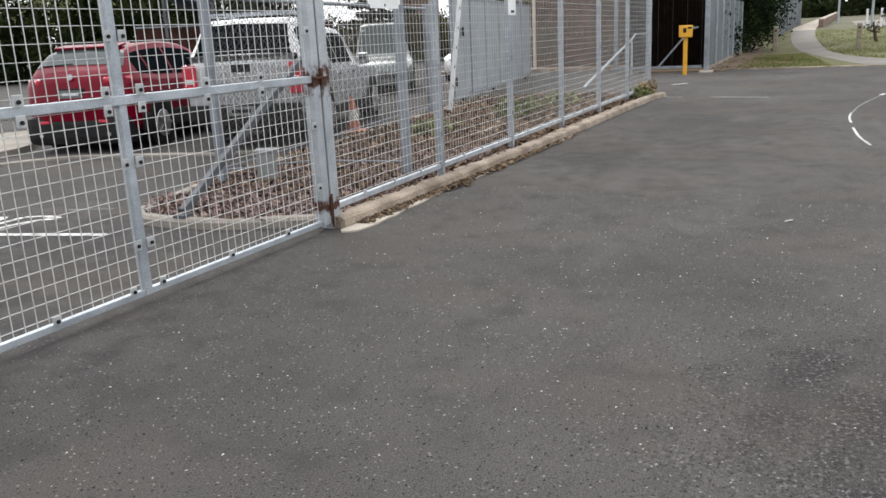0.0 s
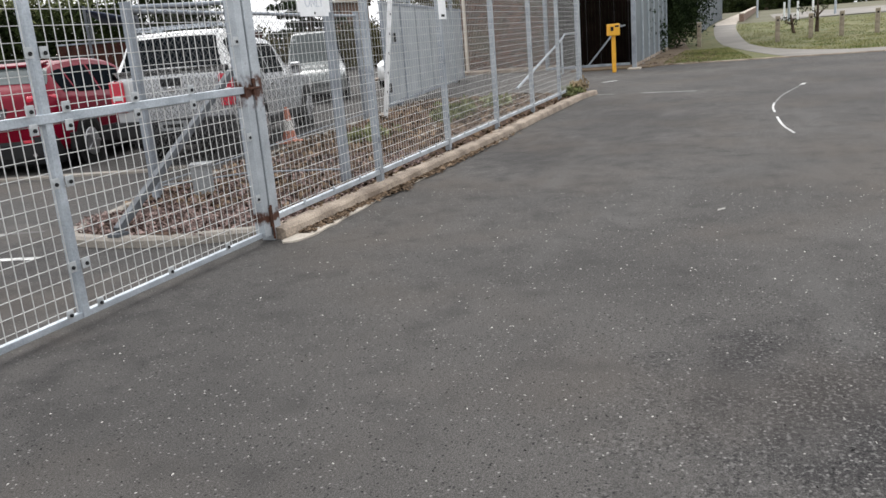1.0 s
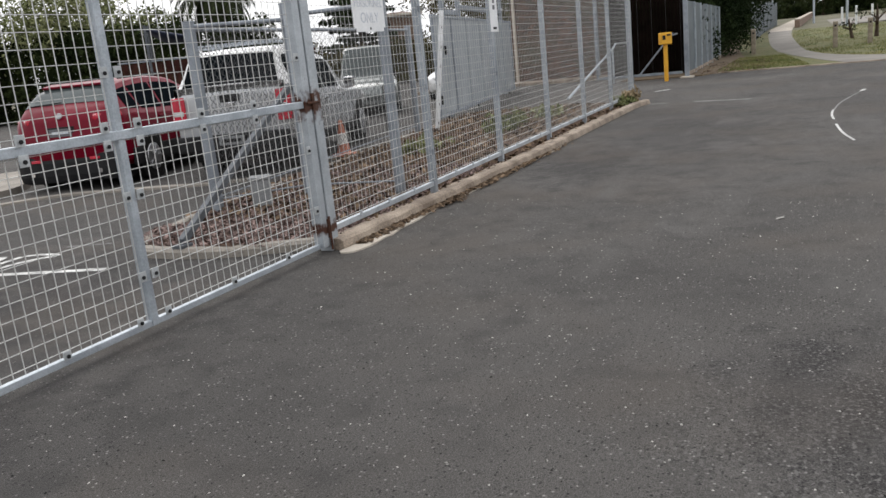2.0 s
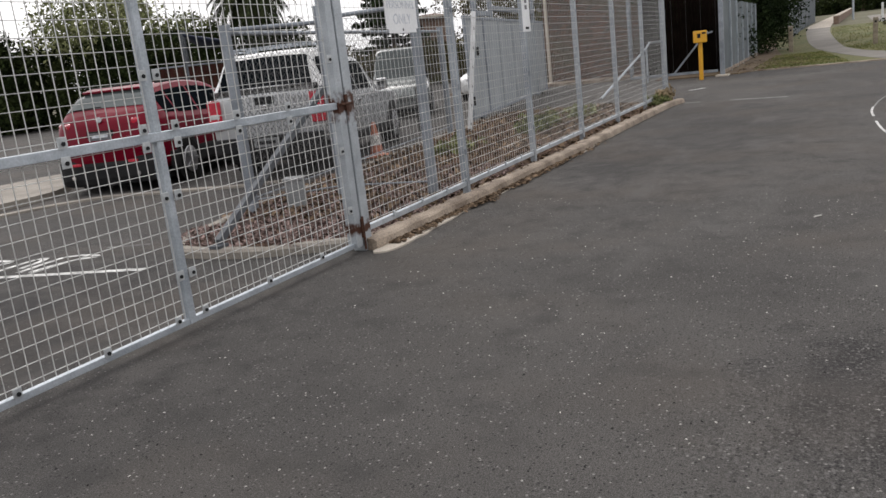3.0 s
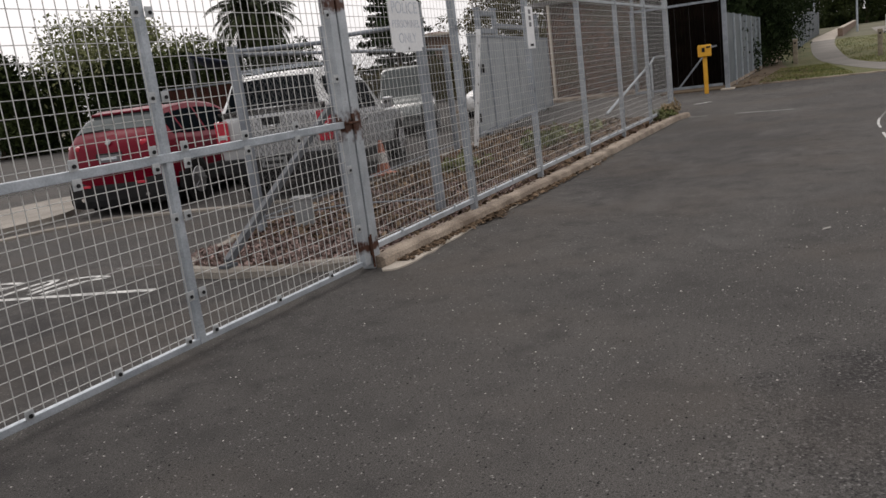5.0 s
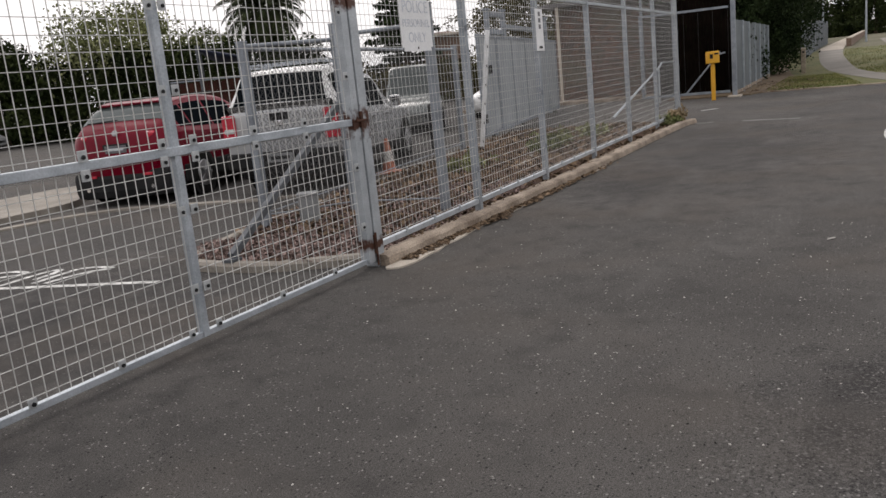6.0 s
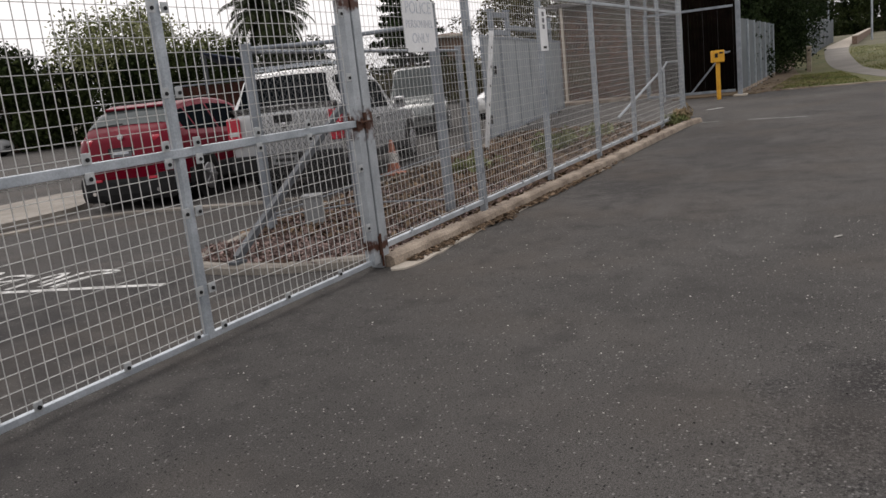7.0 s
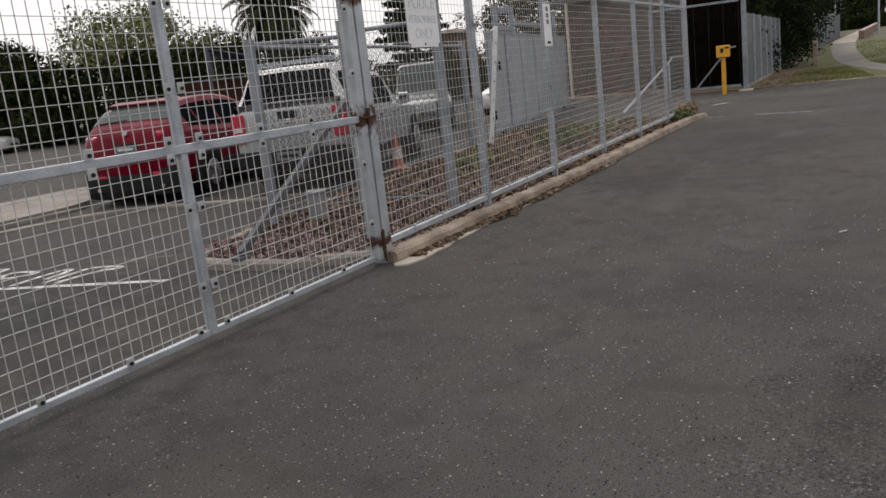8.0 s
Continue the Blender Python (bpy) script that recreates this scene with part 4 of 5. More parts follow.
def red_suv():
    c = thing("suv", (3.7, 6.94, 0), 15, "bright red compact SUV parked behind the gate", "car")
    st = [(0.0, 0.52, 0.84, 0.92, 0.52, 0.50, 0.42), (0.06, 0.40, 0.98, 1.16, 0.70, 0.68, 0.58), (0.17, 0.34, 1.07, 1.27, 0.85, 0.82, 0.73), (0.34, 0.31, 1.13, 1.39, 0.93, 0.90, 0.76),
          (0.66, 0.30, 1.15, 1.65, 0.94, 0.90, 0.64), (1.02, 0.30, 1.12, 1.71, 0.94, 0.90, 0.61), (1.7, 0.30, 1.09, 1.75, 0.94, 0.90, 0.63), (2.5, 0.30, 1.06, 1.70, 0.94, 0.90, 0.64),
          (2.95, 0.30, 1.04, 1.52, 0.94, 0.90, 0.71), (3.5, 0.30, 1.02, 1.12, 0.94, 0.89, 0.79), (4.1, 0.30, 0.97, 1.03, 0.92, 0.86, 0.74), (4.45, 0.34, 0.86, 0.91, 0.86, 0.78, 0.64),
          (4.6, 0.42, 0.68, 0.72, 0.72, 0.64, 0.52)]
    st = [(x, zb, zt * 0.985, zr * 0.955, w, wt, wr) for x, zb, zt, zr, w, wt, wr in st]
    rows = loft(st)
    loft_part("body", rows, RED, c, "glossy red body")
    patch("rear_window", rows, 3.03, 3.86, 6.15, 9.85, GLASS_PALE, c, "sloping rear window", ns=5, nc=8)
    bm = bmesh.new()
    box(bm, (0.72, 0, 1.625), (0.26, 1.12, 0.04), 0.021, Matrix.Rotation(radians(-9), 4, "Y"))
    sp = part("spoiler", bm, RED, c, "red roof spoiler")
    # the shaded underside of the spoiler, drawn as a solid black strip
    bm = bmesh.new()
    box(bm, (0.64, 0, 1.575), (0.06, 1.08, 0.05), 0.02)
    part("spoiler_shadow_gap", bm, BLACK, sp, "black strip for the shadow under the spoiler")
    for a, b in ((3.72, 4.75), (4.95, 5.95), (6.06, 7.35)):
        patch("side_window", rows, a, b, 10.14, 10.9, GLASS_DARK, c, ns=5, nc=3)
        patch("side_window", rows, a, b, 5.1, 5.86, GLASS_DARK, c, ns=5, nc=3)
    patch("windscreen", rows, 7.35, 8.9, 6.2, 9.8, GLASS_DARK, c, ns=5, nc=6)
    for sg in (1, -1):
        bm = bmesh.new()
        box(bm, (0.22, sg * 0.70, 1.11), (0.13, 0.44, 0.10), 0.035, Matrix.Rotation(radians(-sg * 38), 4, "Z"))
        tl = part("tail_light", bm, LAMP_RED, c)
        bm = bmesh.new()
        box(bm, (0.13, sg * 0.63, 1.11), (0.05, 0.14, 0.045), 0.01, Matrix.Rotation(radians(-sg * 38), 4, "Z"))
        part("lens", bm, LAMP_CLEAR, tl)
        bm = bmesh.new()
        box(bm, (3.05, sg * 1.03, 1.1), (0.12, 0.2, 0.15), 0.03)
        part("mirror", bm, RED, c)
        for x in (0.98, 3.72):
            arch(c, x, sg * 0.935, 0.43)
            wheel(c, x, sg * 0.85)
        bm = bmesh.new()
        bar(bm, (0.9, sg * 0.6, 1.665), (2.3, sg * 0.62, 1.70), 0.03, 0.03, 0.008)
        part("roof_rail", bm, BLACK, c)
        for x in (1.5, 2.45):
            bm = bmesh.new()
            box(bm, (x, sg * 0.945, 0.99), (0.2, 0.03, 0.03), 0.01)
            part("door_handle", bm, RED, c)
        bm = bmesh.new()
        box(bm, (2.35, sg * 0.925, 0.42), (3.9, 0.06, 0.28), 0.03)
        part("sill", bm, BLACK, c, "black plastic sill")
        bm = bmesh.new()
        tube(bm, (-0.04, sg * 0.58, 0.3), (0.15, sg * 0.58, 0.3), 0.035, 12)
        part("exhaust", bm, CHROME, c)
        bm = bmesh.new()
        box(bm, (-0.005, sg * 0.5, 0.5), (0.04, 0.16, 0.045), 0.008)
        part("reflector", bm, LAMP_RED, c)
    bm = bmesh.new()
    box(bm, (0.12, 0, 0.69), (0.24, 1.4, 0.18), 0.08)
    part("rear_bumper", bm, RED, c, "red rear bumper")
    # black plastic bumper, carried lower to stand for the shadow under the car
    bm = bmesh.new()
    box(bm, (0.19, 0, 0.36), (0.4, 1.74, 0.46), 0.13)
    part("lower_bumper", bm, BLACK, c, "black lower bumper, deepened to stand for the shadow below")
    # underbody hangs low as well, its black adding to that shadow
    bm = bmesh.new()
    box(bm, (2.3, 0, 0.25), (4.1, 1.6, 0.26), 0.04)
    part("underbody", bm, BLACK, c, "dark underbody")
    bm = bmesh.new()
    box(bm, (0.02, 0, 0.92), (0.03, 0.46, 0.17), 0.006)
    pn = part("plate_recess", bm, BLACK, c, "dark plate recess")
    bm = bmesh.new()
    box(bm, (0.0, 0, 0.92), (0.012, 0.38, 0.12), 0.003)
    part("number_plate", bm, PLATE, pn, "dark number plate")
    bm = bmesh.new()
    box(bm, (-0.008, 0, 0.92), (0.003, 0.28, 0.04), 0)
    part("plate_bar", bm, SIGN_TEXT, pn, "thin pale bar on the plate")
    bm = bmesh.new()
    lathe(bm, [(0.05, 0), (0.05, 0.012), (0.036, 0.018)], 18, "Z", (0, 0, 0))
    bmesh.ops.transform(bm, matrix=Matrix.Translation((0.06, 0, 1.17)) @ Matrix.Rotation(radians(-68), 4, "Y"), verts=bm.verts)
    part("badge", bm, RIM, c)
    bm = bmesh.new()
    bar(bm, (0.27, 0.05, 1.37), (0.23, 0.58, 1.345), 0.02, 0.02, 0.005)
    part("wiper", bm, BLACK, c)


def silver_ute():
    c = thing("ute", (4.4, 4.18, 0), 16, "silver dual-cab ute with a white canopy", "car")
    W = 0.925
    st = [(0.0, 0.64, 1.24, 1.26, 0.84, 0.82, 0.8), (0.03, 0.6, 1.28, 1.3, 0.89, 0.88, 0.85), (0.3, 0.5, 1.29, 1.31, 0.92, 0.9, 0.86), (1.5, 0.48, 1.27, 1.29, 0.925, 0.9, 0.86),
          (1.62, 0.36, 1.13, 1.22, 0.925, 0.9, 0.8), (1.78, 0.34, 1.12, 1.70, 0.925, 0.89, 0.66), (2.1, 0.34, 1.11, 1.77, 0.925, 0.89, 0.66), (2.8, 0.34, 1.10, 1.76, 0.925, 0.89, 0.66),
          (3.1, 0.34, 1.09, 1.68, 0.925, 0.89, 0.67), (3.85, 0.36, 1.08, 1.16, 0.925, 0.88, 0.76), (4.6, 0.38, 1.03, 1.09, 0.92, 0.85, 0.72), (5.05, 0.42, 0.94, 0.99, 0.86, 0.78, 0.62),
          (5.2, 0.5, 0.75, 0.8, 0.74, 0.66, 0.52)]
    rows = loft(st)
    loft_part("body", rows, SILVER, c, "silver body")
    cn = [(0.03, 1.29, 1.32, 1.335, 0.87, 0.86, 0.82), (0.08, 1.28, 1.34, 1.40, 0.88, 0.87, 0.79), (0.34, 1.28, 1.36, 1.83, 0.88, 0.87, 0.69), (0.55, 1.28, 1.36, 1.905, 0.88, 0.87, 0.69),
          (1.4, 1.28, 1.36, 1.92, 0.87, 0.86, 0.68), (1.6, 1.27, 1.36, 1.84, 0.86, 0.85, 0.66)]
    cr = loft(cn)
    can = loft_part("canopy", cr, WHITE_CAR, c, "white fibreglass canopy")
    patch("canopy_rear_window", cr, 0.95, 1.93, 6.35, 9.65, GLASS_DARK, can, "dark sloping rear window", ns=4, nc=6)
    patch("canopy_side_window", cr, 2.1, 4.5, 10.2, 10.85, GLASS_DARK, can, ns=4, nc=3)
    patch("canopy_side_window", cr, 2.1, 4.5, 5.15, 5.8, GLASS_DARK, can, ns=4, nc=3)
    for a, b in ((4.95, 5.95), (6.1, 7.7)):
        patch("side_window", rows, a, b, 10.12, 10.9, GLASS_DARK, c, ns=4, nc=3)
        patch("side_window", rows, a, b, 5.1, 5.88, GLASS_DARK, c, ns=4, nc=3)
    patch("windscreen", rows, 7.9, 8.95, 6.25, 9.75, GLASS_DARK, c, ns=4, nc=6)
    for sg in (1, -1):
        bm = bmesh.new()
        box(bm, (0.03, sg * 0.815, 1.04), (0.13, 0.21, 0.46), 0.025)
        tl = part("tail_light", bm, LAMP_RED, c)
        bm = bmesh.new()
        box(bm, (-0.035, sg * 0.81, 1.03), (0.02, 0.15, 0.07), 0.006)
        part("lens", bm, LAMP_CLEAR, tl)
        bm = bmesh.new()
        box(bm, (3.25, sg * 1.03, 1.2), (0.12, 0.2, 0.2), 0.03)
        part("mirror", bm, CHROME, c)
        for x in (1.15, 4.3):
            arch(c, x, sg * 0.92, 0.46)
            wheel(c, x, sg * 0.83, 0.39, 0.25)
        bm = bmesh.new()
        bar(bm, (0.35, sg * 0.6, 1.955), (1.5, sg * 0.6, 1.955), 0.035, 0.03, 0.008)
        part("roof_rail", bm, GALV, c)
        for x in (1.95, 2.9):
            bm = bmesh.new()
            box(bm, (x, sg * 0.935, 1.0), (0.2, 0.03, 0.035), 0.01)
            part("door_handle", bm, CHROME, c)
        bm = bmesh.new()
        box(bm, (5.06, sg * 0.72, 0.84), (0.18, 0.28, 0.2), 0.04, Matrix.Rotation(radians(sg * 20), 4, "Z"))
        part("headlight", bm, LAMP_CLEAR, c)
    for x in (0.5, 1.3):
        bm = bmesh.new()
        bar(bm, (x, -0.7, 1.985), (x, 0.7, 1.985), 0.05, 0.03, 0.008)
        part("roof_bar", bm, GALV, c)
    bm = bmesh.new()
    box(bm, (-0.05, 0, 0.56), (0.16, 1.76, 0.24), 0.04)
    part("rear_bumper", bm, BLACK, c, "black step bumper")
    for sg in (1, -1):
        bm = bmesh.new()
        box(bm, (2.7, sg * 0.9, 0.42), (2.2, 0.12, 0.14), 0.03)
        part("side_step", bm, BLACK, c, "black side step")
    bm = bmesh.new()
    box(bm, (2.5, 0, 0.42), (4.8, 1.5, 0.3), 0.04)
    part("underbody", bm, BLACK, c, "dark underbody")
    bm = bmesh.new()
    box(bm, (0.02, 0, 0.44), (0.1, 1.5, 0.16), 0.03)
    part("tow_bar", bm, BLACK, c, "black tow bar")
    bm = bmesh.new()
    box(bm, (-0.012, 0, 1.2), (0.035, 0.3, 0.11), 0.012)
    part("tailgate_handle", bm, BLACK, c)
    bm = bmesh.new()
    box(bm, (-0.012, 0, 1.1), (0.02, 0.13, 0.08), 0.012)
    part("badge", bm, CHROME, c)
    bm = bmesh.new()
    box(bm, (-0.15, 0, 0.59), (0.02, 0.4, 0.13), 0.004)
    pl = part("number_plate", bm, PIT_GREY, c)
    bm = bmesh.new()
    box(bm, (-0.163, 0, 0.59), (0.004, 0.3, 0.05), 0)
    part("plate_bar", bm, BLACK, pl)


def plain_car(at, turn, paint, label, tall=1.48, name="car"):
    c = thing(name, at, turn, label, "car")
    k = tall / 1.48
    st = [(0.0, 0.42, 0.76, 0.8, 0.72, 0.7, 0.62), (0.08, 0.28, 0.92, 0.98, 0.84, 0.8, 0.7), (0.4, 0.25, 0.98, 1.06, 0.89, 0.84, 0.66), (0.95, 0.24, 0.98, 1.40 * k, 0.9, 0.85, 0.6),
          (1.7, 0.24, 0.97, 1.48 * k, 0.9, 0.85, 0.62), (2.5, 0.24, 0.95, 1.44 * k, 0.9, 0.85, 0.62), (3.3, 0.24, 0.93, 1.02, 0.9, 0.84, 0.74), (4.0, 0.24, 0.87, 0.93, 0.88, 0.8, 0.66),
          (4.35, 0.28, 0.75, 0.8, 0.8, 0.7, 0.55), (4.45, 0.36, 0.6, 0.64, 0.66, 0.56, 0.44)]
    rows = loft(st)
    loft_part("body", rows, paint, c)
    patch("rear_window", rows, 2.1, 2.9, 6.3, 9.7, GLASS_DARK, c)
    patch("windscreen", rows, 5.1, 5.92, 6.3, 9.7, GLASS_PALE if name == "van" else GLASS_DARK, c)
    for a, b in ((2.5, 3.9), (4.05, 5.3)):
        patch("side_window", rows, a, b, 10.1, 10.9, GLASS_DARK, c)
        patch("side_window", rows, a, b, 5.1, 5.9, GLASS_DARK, c)
    for sg in (1, -1):
        for x in (0.85, 3.55):
            arch(c, x, sg * 0.895, 0.38)
            wheel(c, x, sg * 0.82, 0.32, 0.2)
        bm = bmesh.new()
        box(bm, (4.27, sg * 0.62, 0.7), (0.2, 0.3, 0.14), 0.03, Matrix.Rotation(radians(sg * 25), 4, "Z"))
        part("headlight", bm, LAMP_CLEAR, c)
        bm = bmesh.new()
        box(bm, (0.06, sg * 0.66, 0.84), (0.1, 0.28, 0.14), 0.03)
        part("tail_light", bm, LAMP_RED, c)
    bm = bmesh.new()
    box(bm, (2.2, 0, 0.25), (3.9, 1.5, 0.2), 0.04)
    part("underbody", bm, BLACK, c)
    bm = bmesh.new()
    box(bm, (4.42, 0, 0.5), (0.06, 0.9, 0.16), 0.02)
    part("grille", bm, BLACK, c)
    return c


red_suv()
silver_ute()
plain_car((18.9, 9.6, 0), 206, GREY_CAR, "grey-green van parked facing the fence", 2.0, "van")
plain_car((24.9, 8.2, 0), 190, WHITE_CAR, "white car parked beyond the sheet gate", 1.62)
plain_car((22.0, 42.5, 0), -62, SILVER, "silver sedan parked under the trees", 1.45)


# ---- sheet-steel gate and white arm ----
def sheet_gate():
    g = thing("sheet_gate", (11.6, 4.0, 0), 9.2, "tall grey sheet-steel sliding gate standing open", "gate")
    ln = 10.5
    for i in range(9):
        bm = bmesh.new()
        w = ln / 9
        box(bm, (w * (i + 0.5), 0, 1.25), (w - 0.02, 0.03, 2.16), 0.006)
        part("panel", bm, SHEET_GREY, g)
    for z in (0.12, 2.36):
        bm = bmesh.new()
        bar(bm, (0, 0, z), (ln, 0, z), 0.07, 0.07, 0.006)
        part("rail", bm, GALV_DULL, g)
    for i in range(7):
        bm = bmesh.new()
        bar(bm, (ln * i / 6, -0.02, 0.1), (ln * i / 6, -0.02, 2.4), 0.07, 0.07, 0.006)
        part("stile", bm, GALV_DULL if i in (0, 1, 6) else SHEET_GREY, g)
    for i in (0, 2, 5):
        bm = bmesh.new()
        lathe(bm, [(0.06, -0.02), (0.06, 0.02)], 14, "Y", (ln * (i + 0.5) / 6, 0, 0.06))
        part("roller", bm, BLACK, g)


sheet_gate()


def guide_frame():
    """The fixed frame that the sliding gate runs through."""
    f = thing("guide_frame", (11.6, 4.0, 0), 9.2, "stout grey steel guide frame of the sliding gate", "gate frame")
    for x, h in ((1.6, 3.0), (3.35, 3.06), (9.6, 3.1)):
        bm = bmesh.new()
        bar(bm, (x, 0.12, 0), (x, 0.12, h), 0.2, 0.1, 0.01)
        part("post", bm, GALV_DULL, f)
        bm = bmesh.new()
        box(bm, (x, 0.12, h + 0.02), (0.26, 0.16, 0.04), 0.01)
        part("head_plate", bm, GALV_DULL, f)
    for a, b in (((1.72, 0.12, 2.92), (3.23, 0.12, 2.96)), ((1.72, 0.12, 2.5), (3.23, 0.12, 2.52)), ((3.47, 0.12, 2.66), (9.48, 0.12, 2.7))):
        bm = bmesh.new()
        bar(bm, a, b, 0.12, 0.12, 0.008)
        part("beam", bm, GALV_DULL, f)
    for x in (0.1, 0.9):
        bm = bmesh.new()
        box(bm, (x, -0.06, 1.6 if x > 0.5 else 0.5), (0.09, 0.05, 0.2), 0.01)
        part("lock_box", bm, BLACK, f, "small black lock box")


guide_frame()
arm = thing("boom_arm", label="white striped board propped upright beside the gate", category="barrier")
bm = bmesh.new()
bar(bm, (9.2, 3.02, 0.08), (9.31, 2.74, 2.33), 0.09, 0.05, 0.01, (0.9, 0.4, 0))
part("board", bm, SIGN_WHITE, arm)
for k in range(6):
    u = 0.06 + 0.16 * k
    bm = bmesh.new()
    box(bm, (9.165 + 0.11 * u, 2.985 - 0.28 * u, 0.08 + 2.25 * u), (0.012, 0.012, 0.05), 0.002)
    part("bolt", bm, BLACK, arm)

# ---- far gate, key post, sheet fence ----
def far_gate():
    g = thing("far_gate", label="galvanised steel gate closing a dark lane", category="gate")
    x = 22.0
    for a, b, w in (((x, -0.02, 0.2), (x, 2.75, 0.2), 0.08), ((x, -0.02, 2.8), (x, 2.75, 2.8), 0.07), ((x, 2.72, 0.15), (x, 2.72, 2.85), 0.08), ((x, 1.35, 0.2), (x, 0.25, 1.45), 0.05),
                    ((x, 0.1, 1.42), (x, 0.4, 1.36), 0.05)):
        bm = bmesh.new()
        bar(bm, a, b, w, w, 0.006)
        part("frame", bm, GALV_DULL, g)
    segs = [((x + 0.02, -0.0 + 0.15 * i, 0.22), (x + 0.02, -0.0 + 0.15 * i, 2.78)) for i in range(0, 19, 3)]
    m = sticks(segs, 0.003, CHAIN, "wire_mesh")
    m.parent = g
    p = thing("gate_post", label="broad galvanised post at the far gate", category="post")
    bm = bmesh.new()
    bar(bm, (22.2, -0.14, 0), (22.2, -0.14, 3.4), 0.14, 0.14, 0.01)
    part("shaft", bm, GALV_DULL, p)
    bm = bmesh.new()
    box(bm, (22.2, -0.14, 0.03), (0.5, 0.4, 0.06), 0.02)
    part("footing", bm, CONCRETE_PALE, p)


far_gate()
kp = thing("key_post", (21.15, 0.36, 0), 25, label="yellow steel key-switch post with a square box", category="post")
bm = bmesh.new()
bar(bm, (0, 0, 0), (0, 0, 1.16), 0.11, 0.11, 0.012)
part("stem", bm, YELLOW, kp)
bm = bmesh.new()
box(bm, (0, 0, 1.31), (0.3, 0.35, 0.36), 0.03)
kb = part("box", bm, YELLOW, kp)
bm = bmesh.new()
box(bm, (-0.156, 0.08, 1.34), (0.02, 0.09, 0.13), 0.006)
box(bm, (-0.156, -0.07, 1.41), (0.02, 0.12, 0.05), 0.006)
part("reader", bm, BLACK, kb)


def sheet_fence():
    f = thing("sheet_fence", label="pale blue-grey sheet fence running back from the gate", category="fence")
    x = 22.35
    k = 0
    while x < 36:
        bm = bmesh.new()
        y = -0.13 + 0.02 * (x - 22)
        box(bm, (x + 1.18, y + 0.03, 1.27), (2.3, 0.03, 2.3), 0.005)
        part("panel", bm, SHEET_BLUE, f)
        bm = bmesh.new()
        bar(bm, (x + 2.36, y, 0), (x + 2.36, y, 2.42), 0.07, 0.07, 0.006)
        part("post", bm, GALV, f)
        bm = bmesh.new()
        bar(bm, (x, y, 0.12), (x + 2.36, y, 0.12), 0.08, 0.1, 0.006)
        part("plinth", bm, CONCRETE, f)
        x += 2.37


sheet_fence()
# added boards, almost black, in place of the deep shade beyond the gate
dk = thing("lane_shade_boards", label="near-black boards standing in for the deep shade behind the far gate", category="fence")
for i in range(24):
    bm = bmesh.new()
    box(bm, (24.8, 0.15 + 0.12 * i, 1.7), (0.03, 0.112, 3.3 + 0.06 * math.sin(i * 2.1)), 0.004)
    part("board", bm, LANE_SHADE, dk)


def brick_building():
    b = thing("brick_building", label="dark brown brick building with a low roof", category="building")
    bm = bmesh.new()
    box(bm, (32.0, 4.85, 1.9), (10, 4.9, 3.8), 0)
    part("wall", bm, BRICK, b)
    bm = bmesh.new()
    vs = [bm.verts.new(p) for p in ((26.4, 1.9, 3.92), (37.6, 1.9, 3.92), (37.6, 7.8, 3.92), (26.4, 7.8, 3.92), (29, 4.85, 4.15), (35, 4.85, 4.15),
                                    (26.4, 1.9, 3.78), (37.6, 1.9, 3.78), (37.6, 7.8, 3.78), (26.4, 7.8, 3.78))]
    for q in ((0, 1, 5, 4), (1, 2, 5), (2, 3, 4, 5), (3, 0, 4), (0, 6, 7, 1), (1, 7, 8, 2), (2, 8, 9, 3), (3, 9, 6, 0), (6, 9, 8, 7)):
        bm.faces.new([vs[i] for i in q])
    bmesh.ops.recalc_face_normals(bm, faces=bm.faces)
    part("roof", bm, ROOF, b)
    for y in (7.0, 3.7):
        bm = bmesh.new()
        bar(bm, (26.5, y, 0), (26.5, y, 3.78), 0.1, 0.1, 0.01)
        part("verandah_post", bm, CONCRETE_PALE if y > 6 else GALV_DULL, b, "pale verandah post")
    bm = bmesh.new()
    box(bm, (26.2, 6.5, 0.05), (1.6, 9, 0.12), 0.01)
    part("plinth", bm, CONCRETE, b)


brick_building()
hr = thing("handrail", label="pale pipe handrail rising along a ramp", category="handrail")
for a, b in (((16.1, 2.2, 0.02), (22.05, 2.2, 1.12)), ((22.05, 2.2, 1.12), (22.6, 2.2, 1.28)), ((22.6, 2.2, 1.28), (24.9, 2.2, 1.26)), ((22.05, 2.2, 0), (22.05, 2.2, 1.12)), ((24.9, 2.2, 0), (24.9, 2.2, 1.27))):
    bm = bmesh.new()
    tube(bm, a, b, 0.035)
    part("pipe", bm, GALV, hr)


def paling_fence():
    f = thing("paling_fence", label="dark reddish brown paling fence behind the parked cars", category="fence")
    a, b = Vector((15.75, 17.35, 0)), Vector((20.2, 12.4, 0))
    n = 44
    d = (b - a) / n
    m = Matrix.Rotation(math.atan2(d.y, d.x), 4, "Z")
    for k in range(n):
        bm = bmesh.new()
        p = a + d * (k + 0.5)
        h = 2.22 + 0.02 * math.sin(k * 2.7)
        box(bm, (p.x, p.y, h / 2), (d.length - 0.012, 0.02, h), 0.003, m)
        part("paling", bm, PALING, f)
    bm = bmesh.new()
    bar(bm, a + Vector((0, 0, 2.27)), b + Vector((0, 0, 2.27)), 0.05, 0.05, 0.005)
    part("capping", bm, GALV_DULL, f, "pale capping rail")


paling_fence()


